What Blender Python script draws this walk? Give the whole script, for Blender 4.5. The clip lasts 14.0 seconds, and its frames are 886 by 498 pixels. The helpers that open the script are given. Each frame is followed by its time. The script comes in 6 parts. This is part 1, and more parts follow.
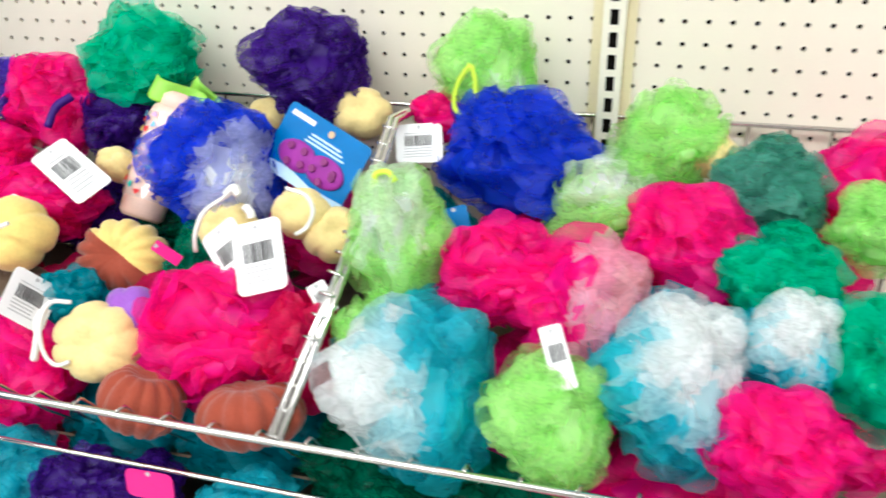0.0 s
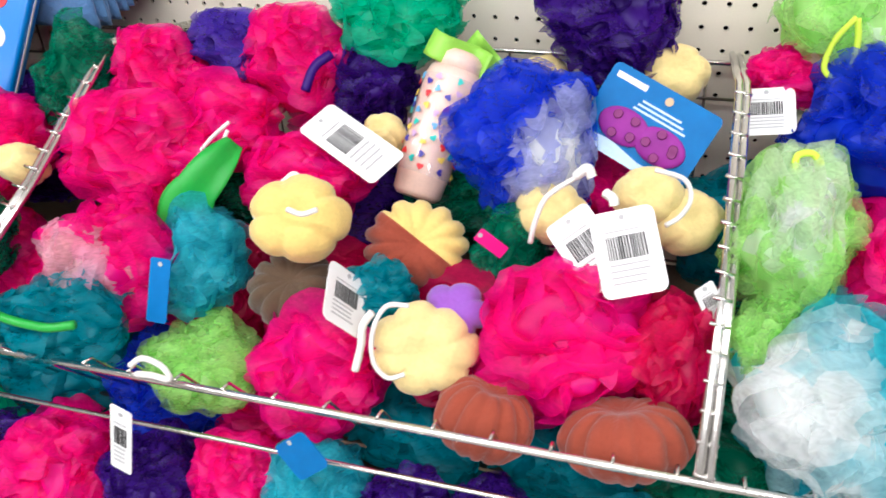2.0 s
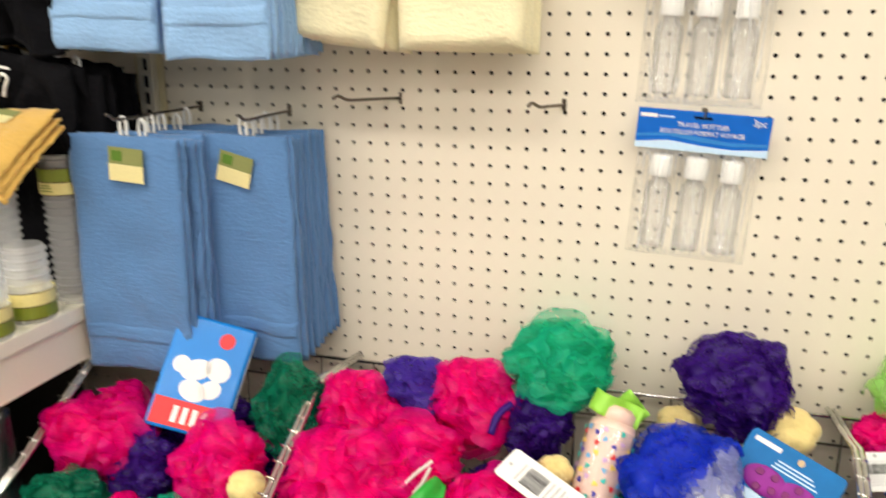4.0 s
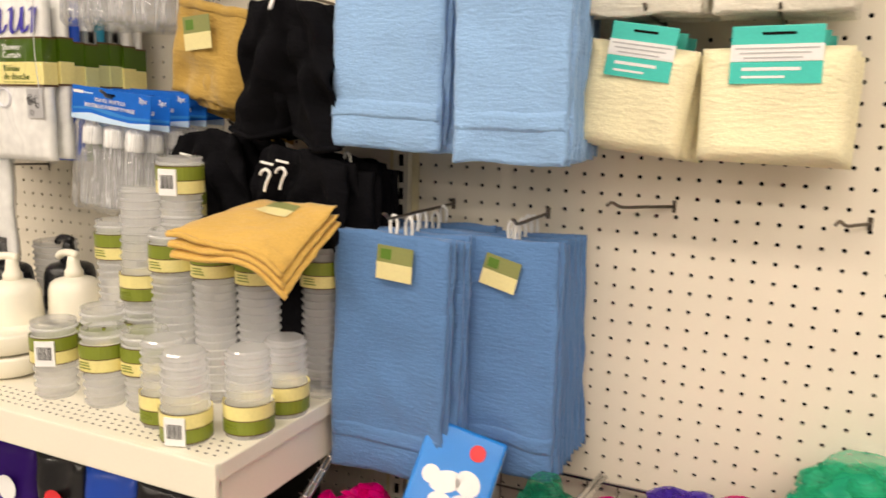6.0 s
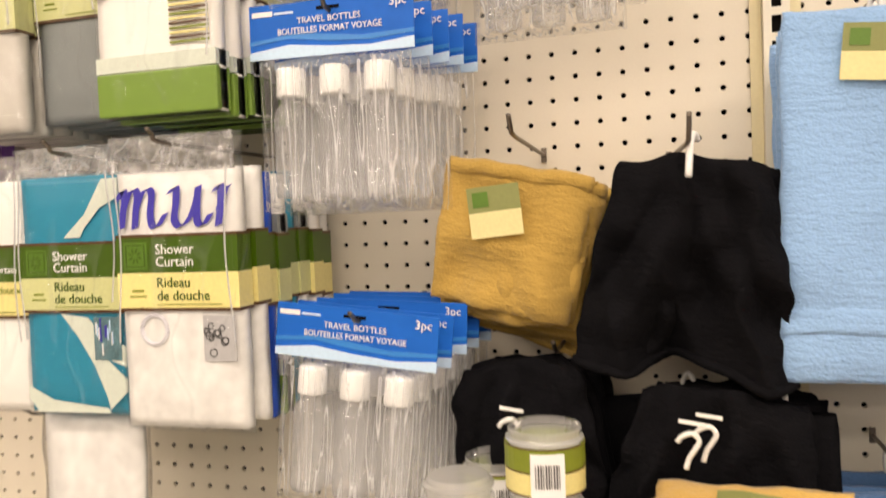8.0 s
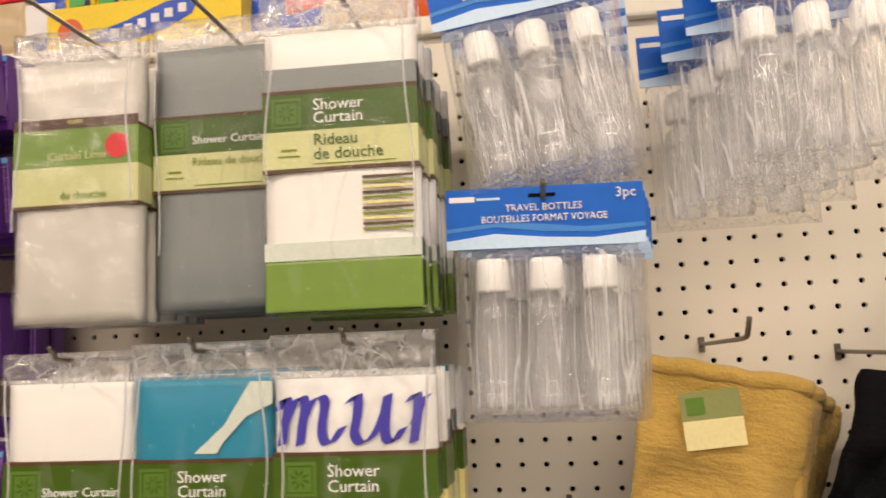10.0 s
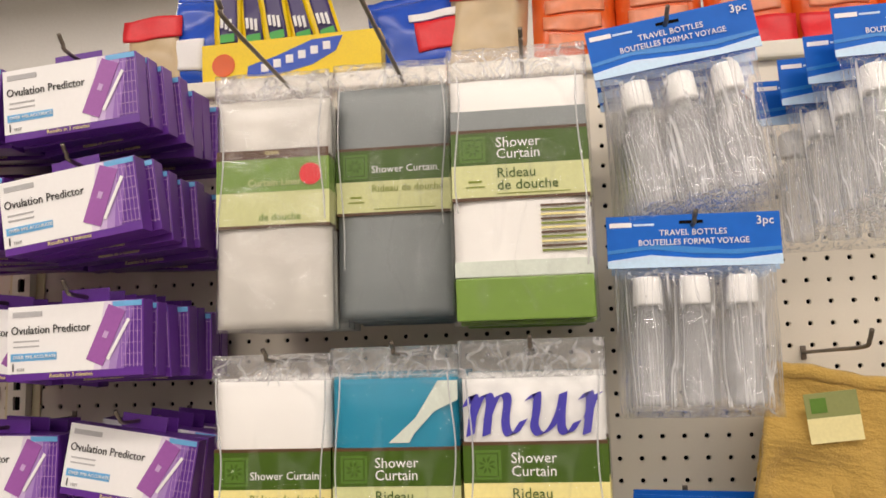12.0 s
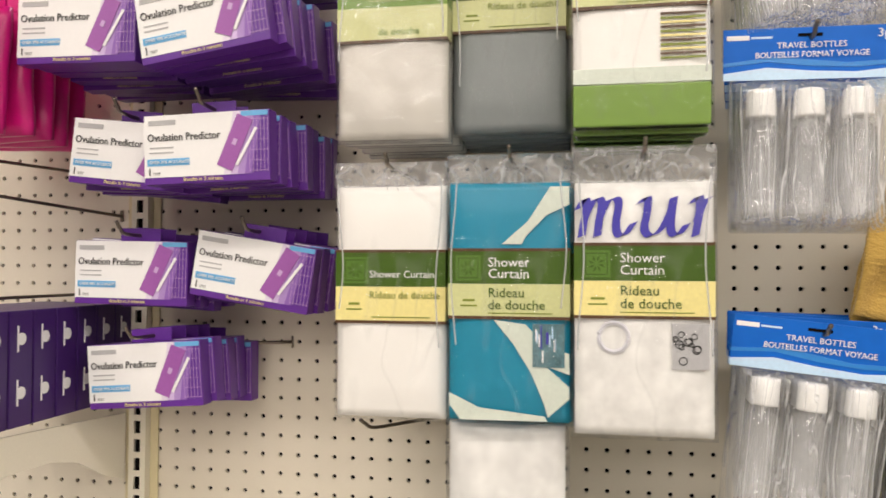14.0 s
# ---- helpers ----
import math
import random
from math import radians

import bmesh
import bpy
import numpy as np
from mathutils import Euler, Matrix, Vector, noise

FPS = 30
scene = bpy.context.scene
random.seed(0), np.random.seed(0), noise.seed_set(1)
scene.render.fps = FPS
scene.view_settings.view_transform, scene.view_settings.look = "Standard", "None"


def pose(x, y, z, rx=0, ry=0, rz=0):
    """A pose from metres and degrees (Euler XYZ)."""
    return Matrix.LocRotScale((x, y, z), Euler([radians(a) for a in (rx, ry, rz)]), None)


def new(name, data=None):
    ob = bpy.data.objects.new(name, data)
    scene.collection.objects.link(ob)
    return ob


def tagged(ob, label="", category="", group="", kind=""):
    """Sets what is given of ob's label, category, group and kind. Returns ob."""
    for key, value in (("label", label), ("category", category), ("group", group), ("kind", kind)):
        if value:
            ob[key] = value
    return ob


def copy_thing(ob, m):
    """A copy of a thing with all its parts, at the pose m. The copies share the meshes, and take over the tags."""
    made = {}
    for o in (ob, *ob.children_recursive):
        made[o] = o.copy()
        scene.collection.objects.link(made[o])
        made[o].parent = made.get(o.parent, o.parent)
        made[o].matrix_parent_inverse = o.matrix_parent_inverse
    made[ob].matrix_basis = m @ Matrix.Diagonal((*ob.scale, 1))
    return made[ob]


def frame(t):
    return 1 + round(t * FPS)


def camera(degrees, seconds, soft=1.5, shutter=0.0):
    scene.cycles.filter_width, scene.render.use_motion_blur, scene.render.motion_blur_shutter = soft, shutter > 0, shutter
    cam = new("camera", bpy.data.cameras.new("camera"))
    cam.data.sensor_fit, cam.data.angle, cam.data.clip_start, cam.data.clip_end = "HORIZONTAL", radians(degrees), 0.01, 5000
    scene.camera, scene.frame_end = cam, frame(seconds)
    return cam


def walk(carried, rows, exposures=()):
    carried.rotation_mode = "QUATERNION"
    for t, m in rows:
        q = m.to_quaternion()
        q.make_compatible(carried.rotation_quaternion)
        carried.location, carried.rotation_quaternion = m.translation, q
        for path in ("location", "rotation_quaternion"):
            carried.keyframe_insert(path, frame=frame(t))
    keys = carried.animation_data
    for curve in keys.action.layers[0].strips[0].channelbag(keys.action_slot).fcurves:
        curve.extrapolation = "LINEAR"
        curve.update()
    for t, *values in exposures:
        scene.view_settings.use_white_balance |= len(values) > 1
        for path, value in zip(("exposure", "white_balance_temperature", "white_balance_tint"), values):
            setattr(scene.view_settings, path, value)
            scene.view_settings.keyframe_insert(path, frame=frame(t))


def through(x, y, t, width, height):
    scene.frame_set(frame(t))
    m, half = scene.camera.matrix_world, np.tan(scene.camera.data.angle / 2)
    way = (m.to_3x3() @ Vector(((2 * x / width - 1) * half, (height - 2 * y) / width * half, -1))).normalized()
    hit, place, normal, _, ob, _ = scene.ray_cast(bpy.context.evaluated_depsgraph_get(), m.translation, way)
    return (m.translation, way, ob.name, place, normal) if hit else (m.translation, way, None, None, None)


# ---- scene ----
cam = camera(58.9, 14.0, soft=1.6, shutter=0.3)
PATH = [
    (0, pose(0.965, -0.924, 1.275, 61.39, 1.52, 14.98)),
    (0.5, pose(0.823, -0.879, 1.278, 60.09, 1.92, 17.01)),
    (1, pose(0.735, -0.844, 1.271, 59.30, 1.96, 17.52)),
    (1.5, pose(0.689, -0.849, 1.260, 58.38, 1.68, 17.96)),
    (2, pose(0.637, -0.886, 1.261, 57.41, 2.05, 16.22)),
    (2.5, pose(0.555, -0.947, 1.287, 58.53, 2.02, 13.52)),
    (3, pose(0.518, -0.998, 1.333, 64.06, 2.24, 10.43)),
    (3.5, pose(0.505, -1.029, 1.382, 71.42, 0.77, 9.70)),
    (4, pose(0.463, -1.063, 1.459, 74.37, 0.05, 15.87)),
    (4.2, pose(0.453, -1.080, 1.464, 76.40, 0.28, 18.15)),
    (6.3, pose(0.161, -1.062, 1.498, 80.06, -0.85, 26.39)),
    (6.5, pose(0.084, -1.019, 1.504, 80.20, -0.44, 27.15)),
    (7, pose(-0.096, -0.958, 1.503, 81.51, -1.06, 26.28)),
    (7.5, pose(-0.297, -0.916, 1.546, 84.21, 0.32, 21.81)),
    (8, pose(-0.414, -0.873, 1.582, 87.79, 2.22, 16.02)),
    (8.5, pose(-0.515, -0.819, 1.625, 91.77, 3.07, 11.58)),
    (9, pose(-0.582, -0.780, 1.637, 95.88, 2.01, 8.25)),
    (9.2, pose(-0.598, -0.785, 1.642, 96.98, 1.85, 7.64)),
    (11.3, pose(-0.856, -0.959, 1.665, 96.95, 2.28, 7.05)),
    (11.5, pose(-0.850, -0.963, 1.658, 98.14, 1.94, 7.12)),
    (12, pose(-0.850, -0.971, 1.660, 97.55, 1.72, 7.01)),
    (12.5, pose(-0.849, -0.968, 1.634, 95.68, 1.60, 8.19)),
    (13, pose(-0.851, -0.976, 1.596, 93.30, 1.22, 9.52)),
    (13.5, pose(-0.857, -0.987, 1.558, 91.65, -0.05, 10.75)),
    (14, pose(-0.908, -1.007, 1.552, 91.46, -0.21, 10.70)),
]
walk(cam, PATH, [
    (0.0, 0.64, 5900, 8), (1.5, 0.58, 5900, 15), (2.5, 0.58, 6100, 13), (3.3, 0.51, 6400, 10), (4.0, 0.37, 7000, 10), (6.3, 0.24, 7600, 17), (7.5, 0.33, 7900, 19), (9.2, 0.11, 8000, 20),
    (11.3, -0.04, 7200, 19), (14.0, 0.10, 6900, 15)])

# ---- light ----
world = bpy.data.worlds.new("store_air")
world.use_nodes = True
world.node_tree.nodes["Background"].inputs[0].default_value = (0.9, 0.95, 1.0, 1)
world.node_tree.nodes["Background"].inputs[1].default_value = 0.008
scene.world = world
LAMP_WATTS = 17.0


# ---- mesh helpers ----
THIN = []
def mesh_object(name, bm, material, smooth=False):
    clear = material in THIN
    me = bpy.data.meshes.new(name)
    bm.to_mesh(me)
    bm.free()
    for m in (material if isinstance(material, (list, tuple)) else [material]):
        me.materials.append(m)
    if smooth:
        me.polygons.foreach_set("use_smooth", [True] * len(me.polygons))
    ob = new(name, me)
    if clear:
        ob.visible_shadow = False
    return ob


def part(name, bm, material, parent, label="", smooth=False):
    ob = mesh_object(name, bm, material, smooth)
    ob.parent = parent
    if label:
        ob["label"] = label
    return ob


def thing(name, label, category, m, group="", kind=""):
    ob = new(name)
    ob.empty_display_size = 0.03
    ob.matrix_basis = m
    return tagged(ob, label, category, group, kind)


def box(x0, x1, y0, y1, z0, z1, bevel=0.0, bm=None, seg=2):
    b = bmesh.new()
    r = bmesh.ops.create_cube(b, size=1)
    for v in r["verts"]:
        v.co = Vector(((x0 + x1) / 2 + v.co.x * (x1 - x0), (y0 + y1) / 2 + v.co.y * (y1 - y0), (z0 + z1) / 2 + v.co.z * (z1 - z0)))
    if bevel:
        bmesh.ops.bevel(b, geom=b.edges[:], offset=bevel, segments=seg, affect="EDGES", profile=0.6)
    if bm is None:
        return b
    me = bpy.data.meshes.new("tmp")
    b.to_mesh(me)
    b.free()
    bm.from_mesh(me)
    bpy.data.meshes.remove(me)
    return bm


def lathe(profile, seg=20, bm=None, cx=0.0, cy=0.0, caps=True):
    bm = bm or bmesh.new()
    rings = []
    for r, z in profile:
        rings.append([bm.verts.new((cx + r * math.cos(2 * math.pi * k / seg), cy + r * math.sin(2 * math.pi * k / seg), z)) for k in range(seg)])
    for a, b in zip(rings, rings[1:]):
        for k in range(seg):
            bm.faces.new((a[k], a[(k + 1) % seg], b[(k + 1) % seg], b[k]))
    if caps and profile[0][0] > 1e-4:
        bm.faces.new(rings[0][::-1])
    if caps and profile[-1][0] > 1e-4:
        bm.faces.new(rings[-1])
    return bm


def tube(points, r, seg=6, bm=None):
    bm = bm or bmesh.new()
    pts = [Vector(p) for p in points]
    rings = []
    up = Vector((0.31, 0.17, 0.93))
    for i, p in enumerate(pts):
        d = (pts[min(i + 1, len(pts) - 1)] - pts[max(i - 1, 0)]).normalized()
        a = d.cross(up).normalized()
        b = d.cross(a)
        rings.append([bm.verts.new(p + r * (a * math.cos(2 * math.pi * k / seg) + b * math.sin(2 * math.pi * k / seg))) for k in range(seg)])
    for a, b in zip(rings, rings[1:]):
        for k in range(seg):
            bm.faces.new((a[k], a[(k + 1) % seg], b[(k + 1) % seg], b[k]))
    bm.faces.new(rings[0][::-1])
    bm.faces.new(rings[-1])
    return bm


def bend(points, n=6):
    """A smooth line through the points."""
    pts = [Vector(p) for p in points]
    pts = [pts[0] * 2 - pts[1]] + pts + [pts[-1] * 2 - pts[-2]]
    out = []
    for a, b, c, d in zip(pts, pts[1:], pts[2:], pts[3:]):
        for k in range(n):
            s = k / n
            out.append(0.5 * ((2 * b) + (c - a) * s + (2 * a - 5 * b + 4 * c - d) * s * s + (3 * b - a - 3 * c + d) * s ** 3))
    return out + [pts[-2]]


def slab(w, h, t, nx, nz, wave, rim=0.35):
    """A soft closed slab hanging below its top edge: front at y = 0, width along x, folds given by wave(x, z)."""
    bm = bmesh.new()
    front, back = [], []
    for j in range(nz + 1):
        rf, rb = [], []
        for i in range(nx + 1):
            u, v = i / nx, j / nz
            e = min(u, 1 - u, v, 1 - v) * min(nx, nz) * 0.6
            thick = t * (rim + (1 - rim) * min(1.0, e))
            x, z = (u - 0.5) * w, -v * h
            d = wave(x, z)
            rf.append(bm.verts.new((x, d + t / 2 - thick / 2, z)))
            rb.append(bm.verts.new((x, d + t / 2 + thick / 2, z)))
        front.append(rf)
        back.append(rb)
    for j in range(nz):
        for i in range(nx):
            bm.faces.new((front[j][i], front[j + 1][i], front[j + 1][i + 1], front[j][i + 1]))
            bm.faces.new((back[j][i], back[j][i + 1], back[j + 1][i + 1], back[j + 1][i]))
    for j in range(nz):
        bm.faces.new((front[j][0], back[j][0], back[j + 1][0], front[j + 1][0]))
        bm.faces.new((front[j][nx], front[j + 1][nx], back[j + 1][nx], back[j][nx]))
    for i in range(nx):
        bm.faces.new((front[0][i], front[0][i + 1], back[0][i + 1], back[0][i]))
        bm.faces.new((front[nz][i], back[nz][i], back[nz][i + 1], front[nz][i + 1]))
    return bm


def crumple(seed, amp, size):
    return lambda x, z: amp * noise.noise(Vector((x / size + seed * 7.1, z / size, seed * 3.3)))


def plate(x0, x1, z0, z1, y=-0.0006, t=0.0006, bm=None):
    return box(x0, x1, y, y + t, z0, z1, 0, bm)


def outline_plate(points, y, t=0.0006):
    """A flat printed shape from a few corners in x and z."""
    bm = bmesh.new()
    f = bm.faces.new([bm.verts.new((x, y, z)) for x, z in points])
    r = bmesh.ops.extrude_face_region(bm, geom=[f])
    for v in r["geom"]:
        if isinstance(v, bmesh.types.BMVert):
            v.co.y += t
    bmesh.ops.recalc_face_normals(bm, faces=bm.faces[:])
    return bm


LETTERS = {}


def words(name, text, size, material, parent, x, z, y=-0.0014, align="LEFT", turn=0.0, squeeze=1.0, slant=0.0, bold=0.0):
    key = (text, round(size, 5), material.name, align, squeeze)
    if key not in LETTERS:
        cu = bpy.data.curves.new(name, "FONT")
        cu.body, cu.size, cu.align_x, cu.extrude, cu.resolution_u, cu.shear, cu.offset = text, size, align, 0.0003, 2, slant, bold
        tmp = bpy.data.objects.new("tmp", cu)
        scene.collection.objects.link(tmp)
        bpy.context.view_layer.update()
        me = bpy.data.meshes.new_from_object(tmp.evaluated_get(bpy.context.evaluated_depsgraph_get()))
        bpy.data.objects.remove(tmp)
        me.transform(Matrix.Diagonal((squeeze, 1, 1, 1)))
        me.materials.clear()
        me.materials.append(material)
        LETTERS[key] = me
    ob = new(name, LETTERS[key])
    ob.parent = parent
    ob.matrix_basis = pose(x, y, z, 90, 0, 0) @ pose(0, 0, 0, 0, 0, turn)
    return ob


# ---- materials ----
def nodes_of(name):
    m = bpy.data.materials.new(name)
    m.use_nodes = True
    return m, m.node_tree.nodes, m.node_tree.links


def paint(name, color, rough=0.5, metal=0.0, grain=300.0, bump=0.05, vary=0.08, stain=6.0, sheen=0.0, spec=0.5, random_shift=0.0):
    """A surface with fine grain, a large soft variation and a little relief."""
    m, n, l = nodes_of(name)
    b = n["Principled BSDF"]
    tc = n.new("ShaderNodeTexCoord")
    big = n.new("ShaderNodeTexNoise")
    big.inputs["Scale"].default_value, big.inputs["Detail"].default_value = stain, 4
    fine = n.new("ShaderNodeTexNoise")
    fine.inputs["Scale"].default_value, fine.inputs["Detail"].default_value = grain, 3
    l.new(tc.outputs["Object"], big.inputs["Vector"])
    l.new(tc.outputs["Object"], fine.inputs["Vector"])
    add = n.new("ShaderNodeMath")
    add.operation = "ADD"
    l.new(big.outputs["Fac"], add.inputs[0])
    l.new(fine.outputs["Fac"], add.inputs[1])
    ramp = n.new("ShaderNodeMapRange")
    ramp.inputs["From Min"].default_value, ramp.inputs["From Max"].default_value = 0.6, 1.4
    ramp.inputs["To Min"].default_value, ramp.inputs["To Max"].default_value = 1 - vary, 1 + vary
    l.new(add.outputs[0], ramp.inputs["Value"])
    mul = n.new("ShaderNodeVectorMath")
    mul.operation = "SCALE"
    mul.inputs[0].default_value = color[:3]
    l.new(ramp.outputs[0], mul.inputs["Scale"])
    l.new(mul.outputs[0], b.inputs["Base Color"])
    b.inputs["Roughness"].default_value, b.inputs["Metallic"].default_value = rough, metal
    b.inputs["Sheen Weight"].default_value, b.inputs["Specular IOR Level"].default_value = sheen, spec
    if bump:
        bp = n.new("ShaderNodeBump")
        bp.inputs["Strength"].default_value, bp.inputs["Distance"].default_value = bump, 0.002
        l.new(fine.outputs["Fac"], bp.inputs["Height"])
        l.new(bp.outputs[0], b.inputs["Normal"])
    return m


def netting(name, color, sheer=0.0, through=0.55):
    """Soft plastic netting: diffuse, lit through from behind, with a fine weave and open mesh."""
    m, n, l = nodes_of(name)
    n.remove(n["Principled BSDF"])
    out = n["Material Output"]
    tc = n.new("ShaderNodeTexCoord")
    weave = n.new("ShaderNodeTexNoise")
    weave.inputs["Scale"].default_value, weave.inputs["Detail"].default_value, weave.inputs["Distortion"].default_value = 7.0, 4, 1.2
    patch = n.new("ShaderNodeTexNoise")
    patch.inputs["Scale"].default_value, patch.inputs["Detail"].default_value = 2.5, 4
    mp = n.new("ShaderNodeMapping")
    mp.inputs["Scale"].default_value = (1, 1, 2.2)
    l.new(tc.outputs["Object"], mp.inputs["Vector"])
    l.new(mp.outputs[0], weave.inputs["Vector"])
    l.new(tc.outputs["Object"], patch.inputs["Vector"])
    ramp = n.new("ShaderNodeMapRange")
    ramp.inputs["From Min"].default_value, ramp.inputs["From Max"].default_value = 0.3, 0.7
    ramp.inputs["To Min"].default_value, ramp.inputs["To Max"].default_value = 0.86, 1.1
    l.new(patch.outputs["Fac"], ramp.inputs["Value"])
    mul = n.new("ShaderNodeVectorMath")
    mul.operation = "SCALE"
    mul.inputs[0].default_value = color[:3]
    l.new(ramp.outputs[0], mul.inputs["Scale"])
    bp = n.new("ShaderNodeBump")
    bp.inputs["Strength"].default_value, bp.inputs["Distance"].default_value = 0.06, 0.01
    l.new(weave.outputs["Fac"], bp.inputs["Height"])
    d, t, g, c = n.new("ShaderNodeBsdfDiffuse"), n.new("ShaderNodeBsdfTranslucent"), n.new("ShaderNodeBsdfGlossy"), n.new("ShaderNodeBsdfTransparent")
    g.inputs["Roughness"].default_value = 0.4
    for s in (d, t):
        l.new(mul.outputs[0], s.inputs["Color"])
    for s in (d, t, g):
        l.new(bp.outputs[0], s.inputs["Normal"])
    mixes = []
    for fac in (through, 0.02, sheer):
        x = n.new("ShaderNodeMixShader")
        x.inputs[0].default_value = fac
        mixes.append(x)
    if sheer:
        open_mesh = n.new("ShaderNodeMapRange")
        open_mesh.inputs["From Min"].default_value, open_mesh.inputs["From Max"].default_value = 0.35, 0.65
        open_mesh.inputs["To Min"].default_value, open_mesh.inputs["To Max"].default_value = sheer - 0.10, sheer + 0.10
        l.new(weave.outputs["Fac"], open_mesh.inputs["Value"])
        l.new(open_mesh.outputs[0], mixes[2].inputs[0])
    l.new(d.outputs[0], mixes[0].inputs[1])
    l.new(t.outputs[0], mixes[0].inputs[2])
    l.new(mixes[0].outputs[0], mixes[1].inputs[1])
    l.new(g.outputs[0], mixes[1].inputs[2])
    l.new(mixes[1].outputs[0], mixes[2].inputs[1])
    l.new(c.outputs[0], mixes[2].inputs[2])
    l.new(mixes[2].outputs[0], out.inputs["Surface"])
    return m


def film(name, tint=(1, 1, 1), gloss=0.16, rough=0.08, scale=18.0, strength=0.6, haze=0.0, stretch=(1, 1, 1), cap_at=0.5, glint=0.0, glint_scale=(90, 90, 4), shine=1.0):
    """Thin clear plastic: passes light straight, with wrinkled reflections."""
    m, n, l = nodes_of(name)
    n.remove(n["Principled BSDF"])
    out = n["Material Output"]
    tc = n.new("ShaderNodeTexCoord")
    wr = n.new("ShaderNodeTexNoise")
    wr.inputs["Scale"].default_value, wr.inputs["Detail"].default_value, wr.inputs["Distortion"].default_value = scale, 3, 1.5
    mp = n.new("ShaderNodeMapping")
    mp.inputs["Scale"].default_value = stretch
    l.new(tc.outputs["Object"], mp.inputs["Vector"])
    l.new(mp.outputs[0], wr.inputs["Vector"])
    bp = n.new("ShaderNodeBump")
    bp.inputs["Strength"].default_value, bp.inputs["Distance"].default_value = strength, 0.01
    l.new(wr.outputs["Fac"], bp.inputs["Height"])
    fr = n.new("ShaderNodeFresnel")
    fr.inputs["IOR"].default_value = 1.5
    l.new(bp.outputs[0], fr.inputs["Normal"])
    up = n.new("ShaderNodeMath")
    up.operation, up.use_clamp = "MULTIPLY_ADD", True
    up.inputs[1].default_value, up.inputs[2].default_value = shine, gloss
    l.new(fr.outputs[0], up.inputs[0])
    cap = n.new("ShaderNodeMath")
    cap.operation = "MINIMUM"
    cap.inputs[1].default_value = cap_at
    l.new(up.outputs[0], cap.inputs[0])
    c, g, d = n.new("ShaderNodeBsdfTransparent"), n.new("ShaderNodeBsdfGlossy"), n.new("ShaderNodeBsdfDiffuse")
    c.inputs["Color"].default_value = (*tint, 1)
    g.inputs["Roughness"].default_value = rough
    d.inputs["Color"].default_value = (0.85, 0.86, 0.87, 1)
    l.new(bp.outputs[0], g.inputs["Normal"])
    mh, mg = n.new("ShaderNodeMixShader"), n.new("ShaderNodeMixShader")
    mh.inputs[0].default_value = haze
    if glint:
        # white streaks put into the haze stand for light glinting off creases
        cm = n.new("ShaderNodeMapping")
        cm.inputs["Scale"].default_value = glint_scale
        ct = n.new("ShaderNodeTexNoise")
        ct.inputs["Scale"].default_value, ct.inputs["Detail"].default_value, ct.inputs["Distortion"].default_value = 1.0, 1, 0.25
        band = n.new("ShaderNodeMath")
        band.operation = "PINGPONG"
        band.inputs[1].default_value = 0.1
        cr = n.new("ShaderNodeMapRange")
        cr.inputs["From Min"].default_value, cr.inputs["From Max"].default_value = 0.076, 0.1
        cr.inputs["To Min"].default_value, cr.inputs["To Max"].default_value = haze, haze + glint
        l.new(tc.outputs["Object"], cm.inputs["Vector"])
        l.new(cm.outputs[0], ct.inputs["Vector"])
        l.new(ct.outputs["Fac"], band.inputs[0])
        l.new(band.outputs[0], cr.inputs["Value"])
        l.new(cr.outputs[0], mh.inputs[0])
    lit = n.new("ShaderNodeBsdfTranslucent")
    lit.inputs["Color"].default_value = (0.85, 0.86, 0.87, 1)
    both = n.new("ShaderNodeMixShader")
    both.inputs[0].default_value = 0.5
    l.new(d.outputs[0], both.inputs[1])
    l.new(lit.outputs[0], both.inputs[2])
    l.new(c.outputs[0], mh.inputs[1])
    l.new(both.outputs[0], mh.inputs[2])
    l.new(cap.outputs[0], mg.inputs[0])
    l.new(mh.outputs[0], mg.inputs[1])
    l.new(g.outputs[0], mg.inputs[2])
    l.new(mg.outputs[0], out.inputs["Surface"])
    return m


def terry(name, color, sheen=0.25):
    """Looped towel cloth with faint cross ribs."""
    m = paint(name, color, 0.95, 0, 420, 0.6, 0.14, 9, sheen=sheen, spec=0.1)
    n, l = m.node_tree.nodes, m.node_tree.links
    tc = n.new("ShaderNodeTexCoord")
    mp = n.new("ShaderNodeMapping")
    mp.inputs["Scale"].default_value = (70, 70, 210)
    l.new(tc.outputs["Object"], mp.inputs["Vector"])
    loops = n.new("ShaderNodeTexNoise")
    loops.inputs["Scale"].default_value, loops.inputs["Detail"].default_value = 1.0, 4
    l.new(mp.outputs[0], loops.inputs["Vector"])
    bp = n.new("ShaderNodeBump")
    bp.inputs["Strength"].default_value, bp.inputs["Distance"].default_value = 0.7, 0.003
    l.new(loops.outputs["Fac"], bp.inputs["Height"])
    old = n["Bump"]
    l.new(old.outputs[0], bp.inputs["Normal"])
    l.new(bp.outputs[0], n["Principled BSDF"].inputs["Normal"])
    return m


def glow(name, color, strength):
    m, n, l = nodes_of(name)
    e = n["Principled BSDF"]
    e.inputs["Emission Color"].default_value = (*color, 1)
    e.inputs["Emission Strength"].default_value = strength
    return m


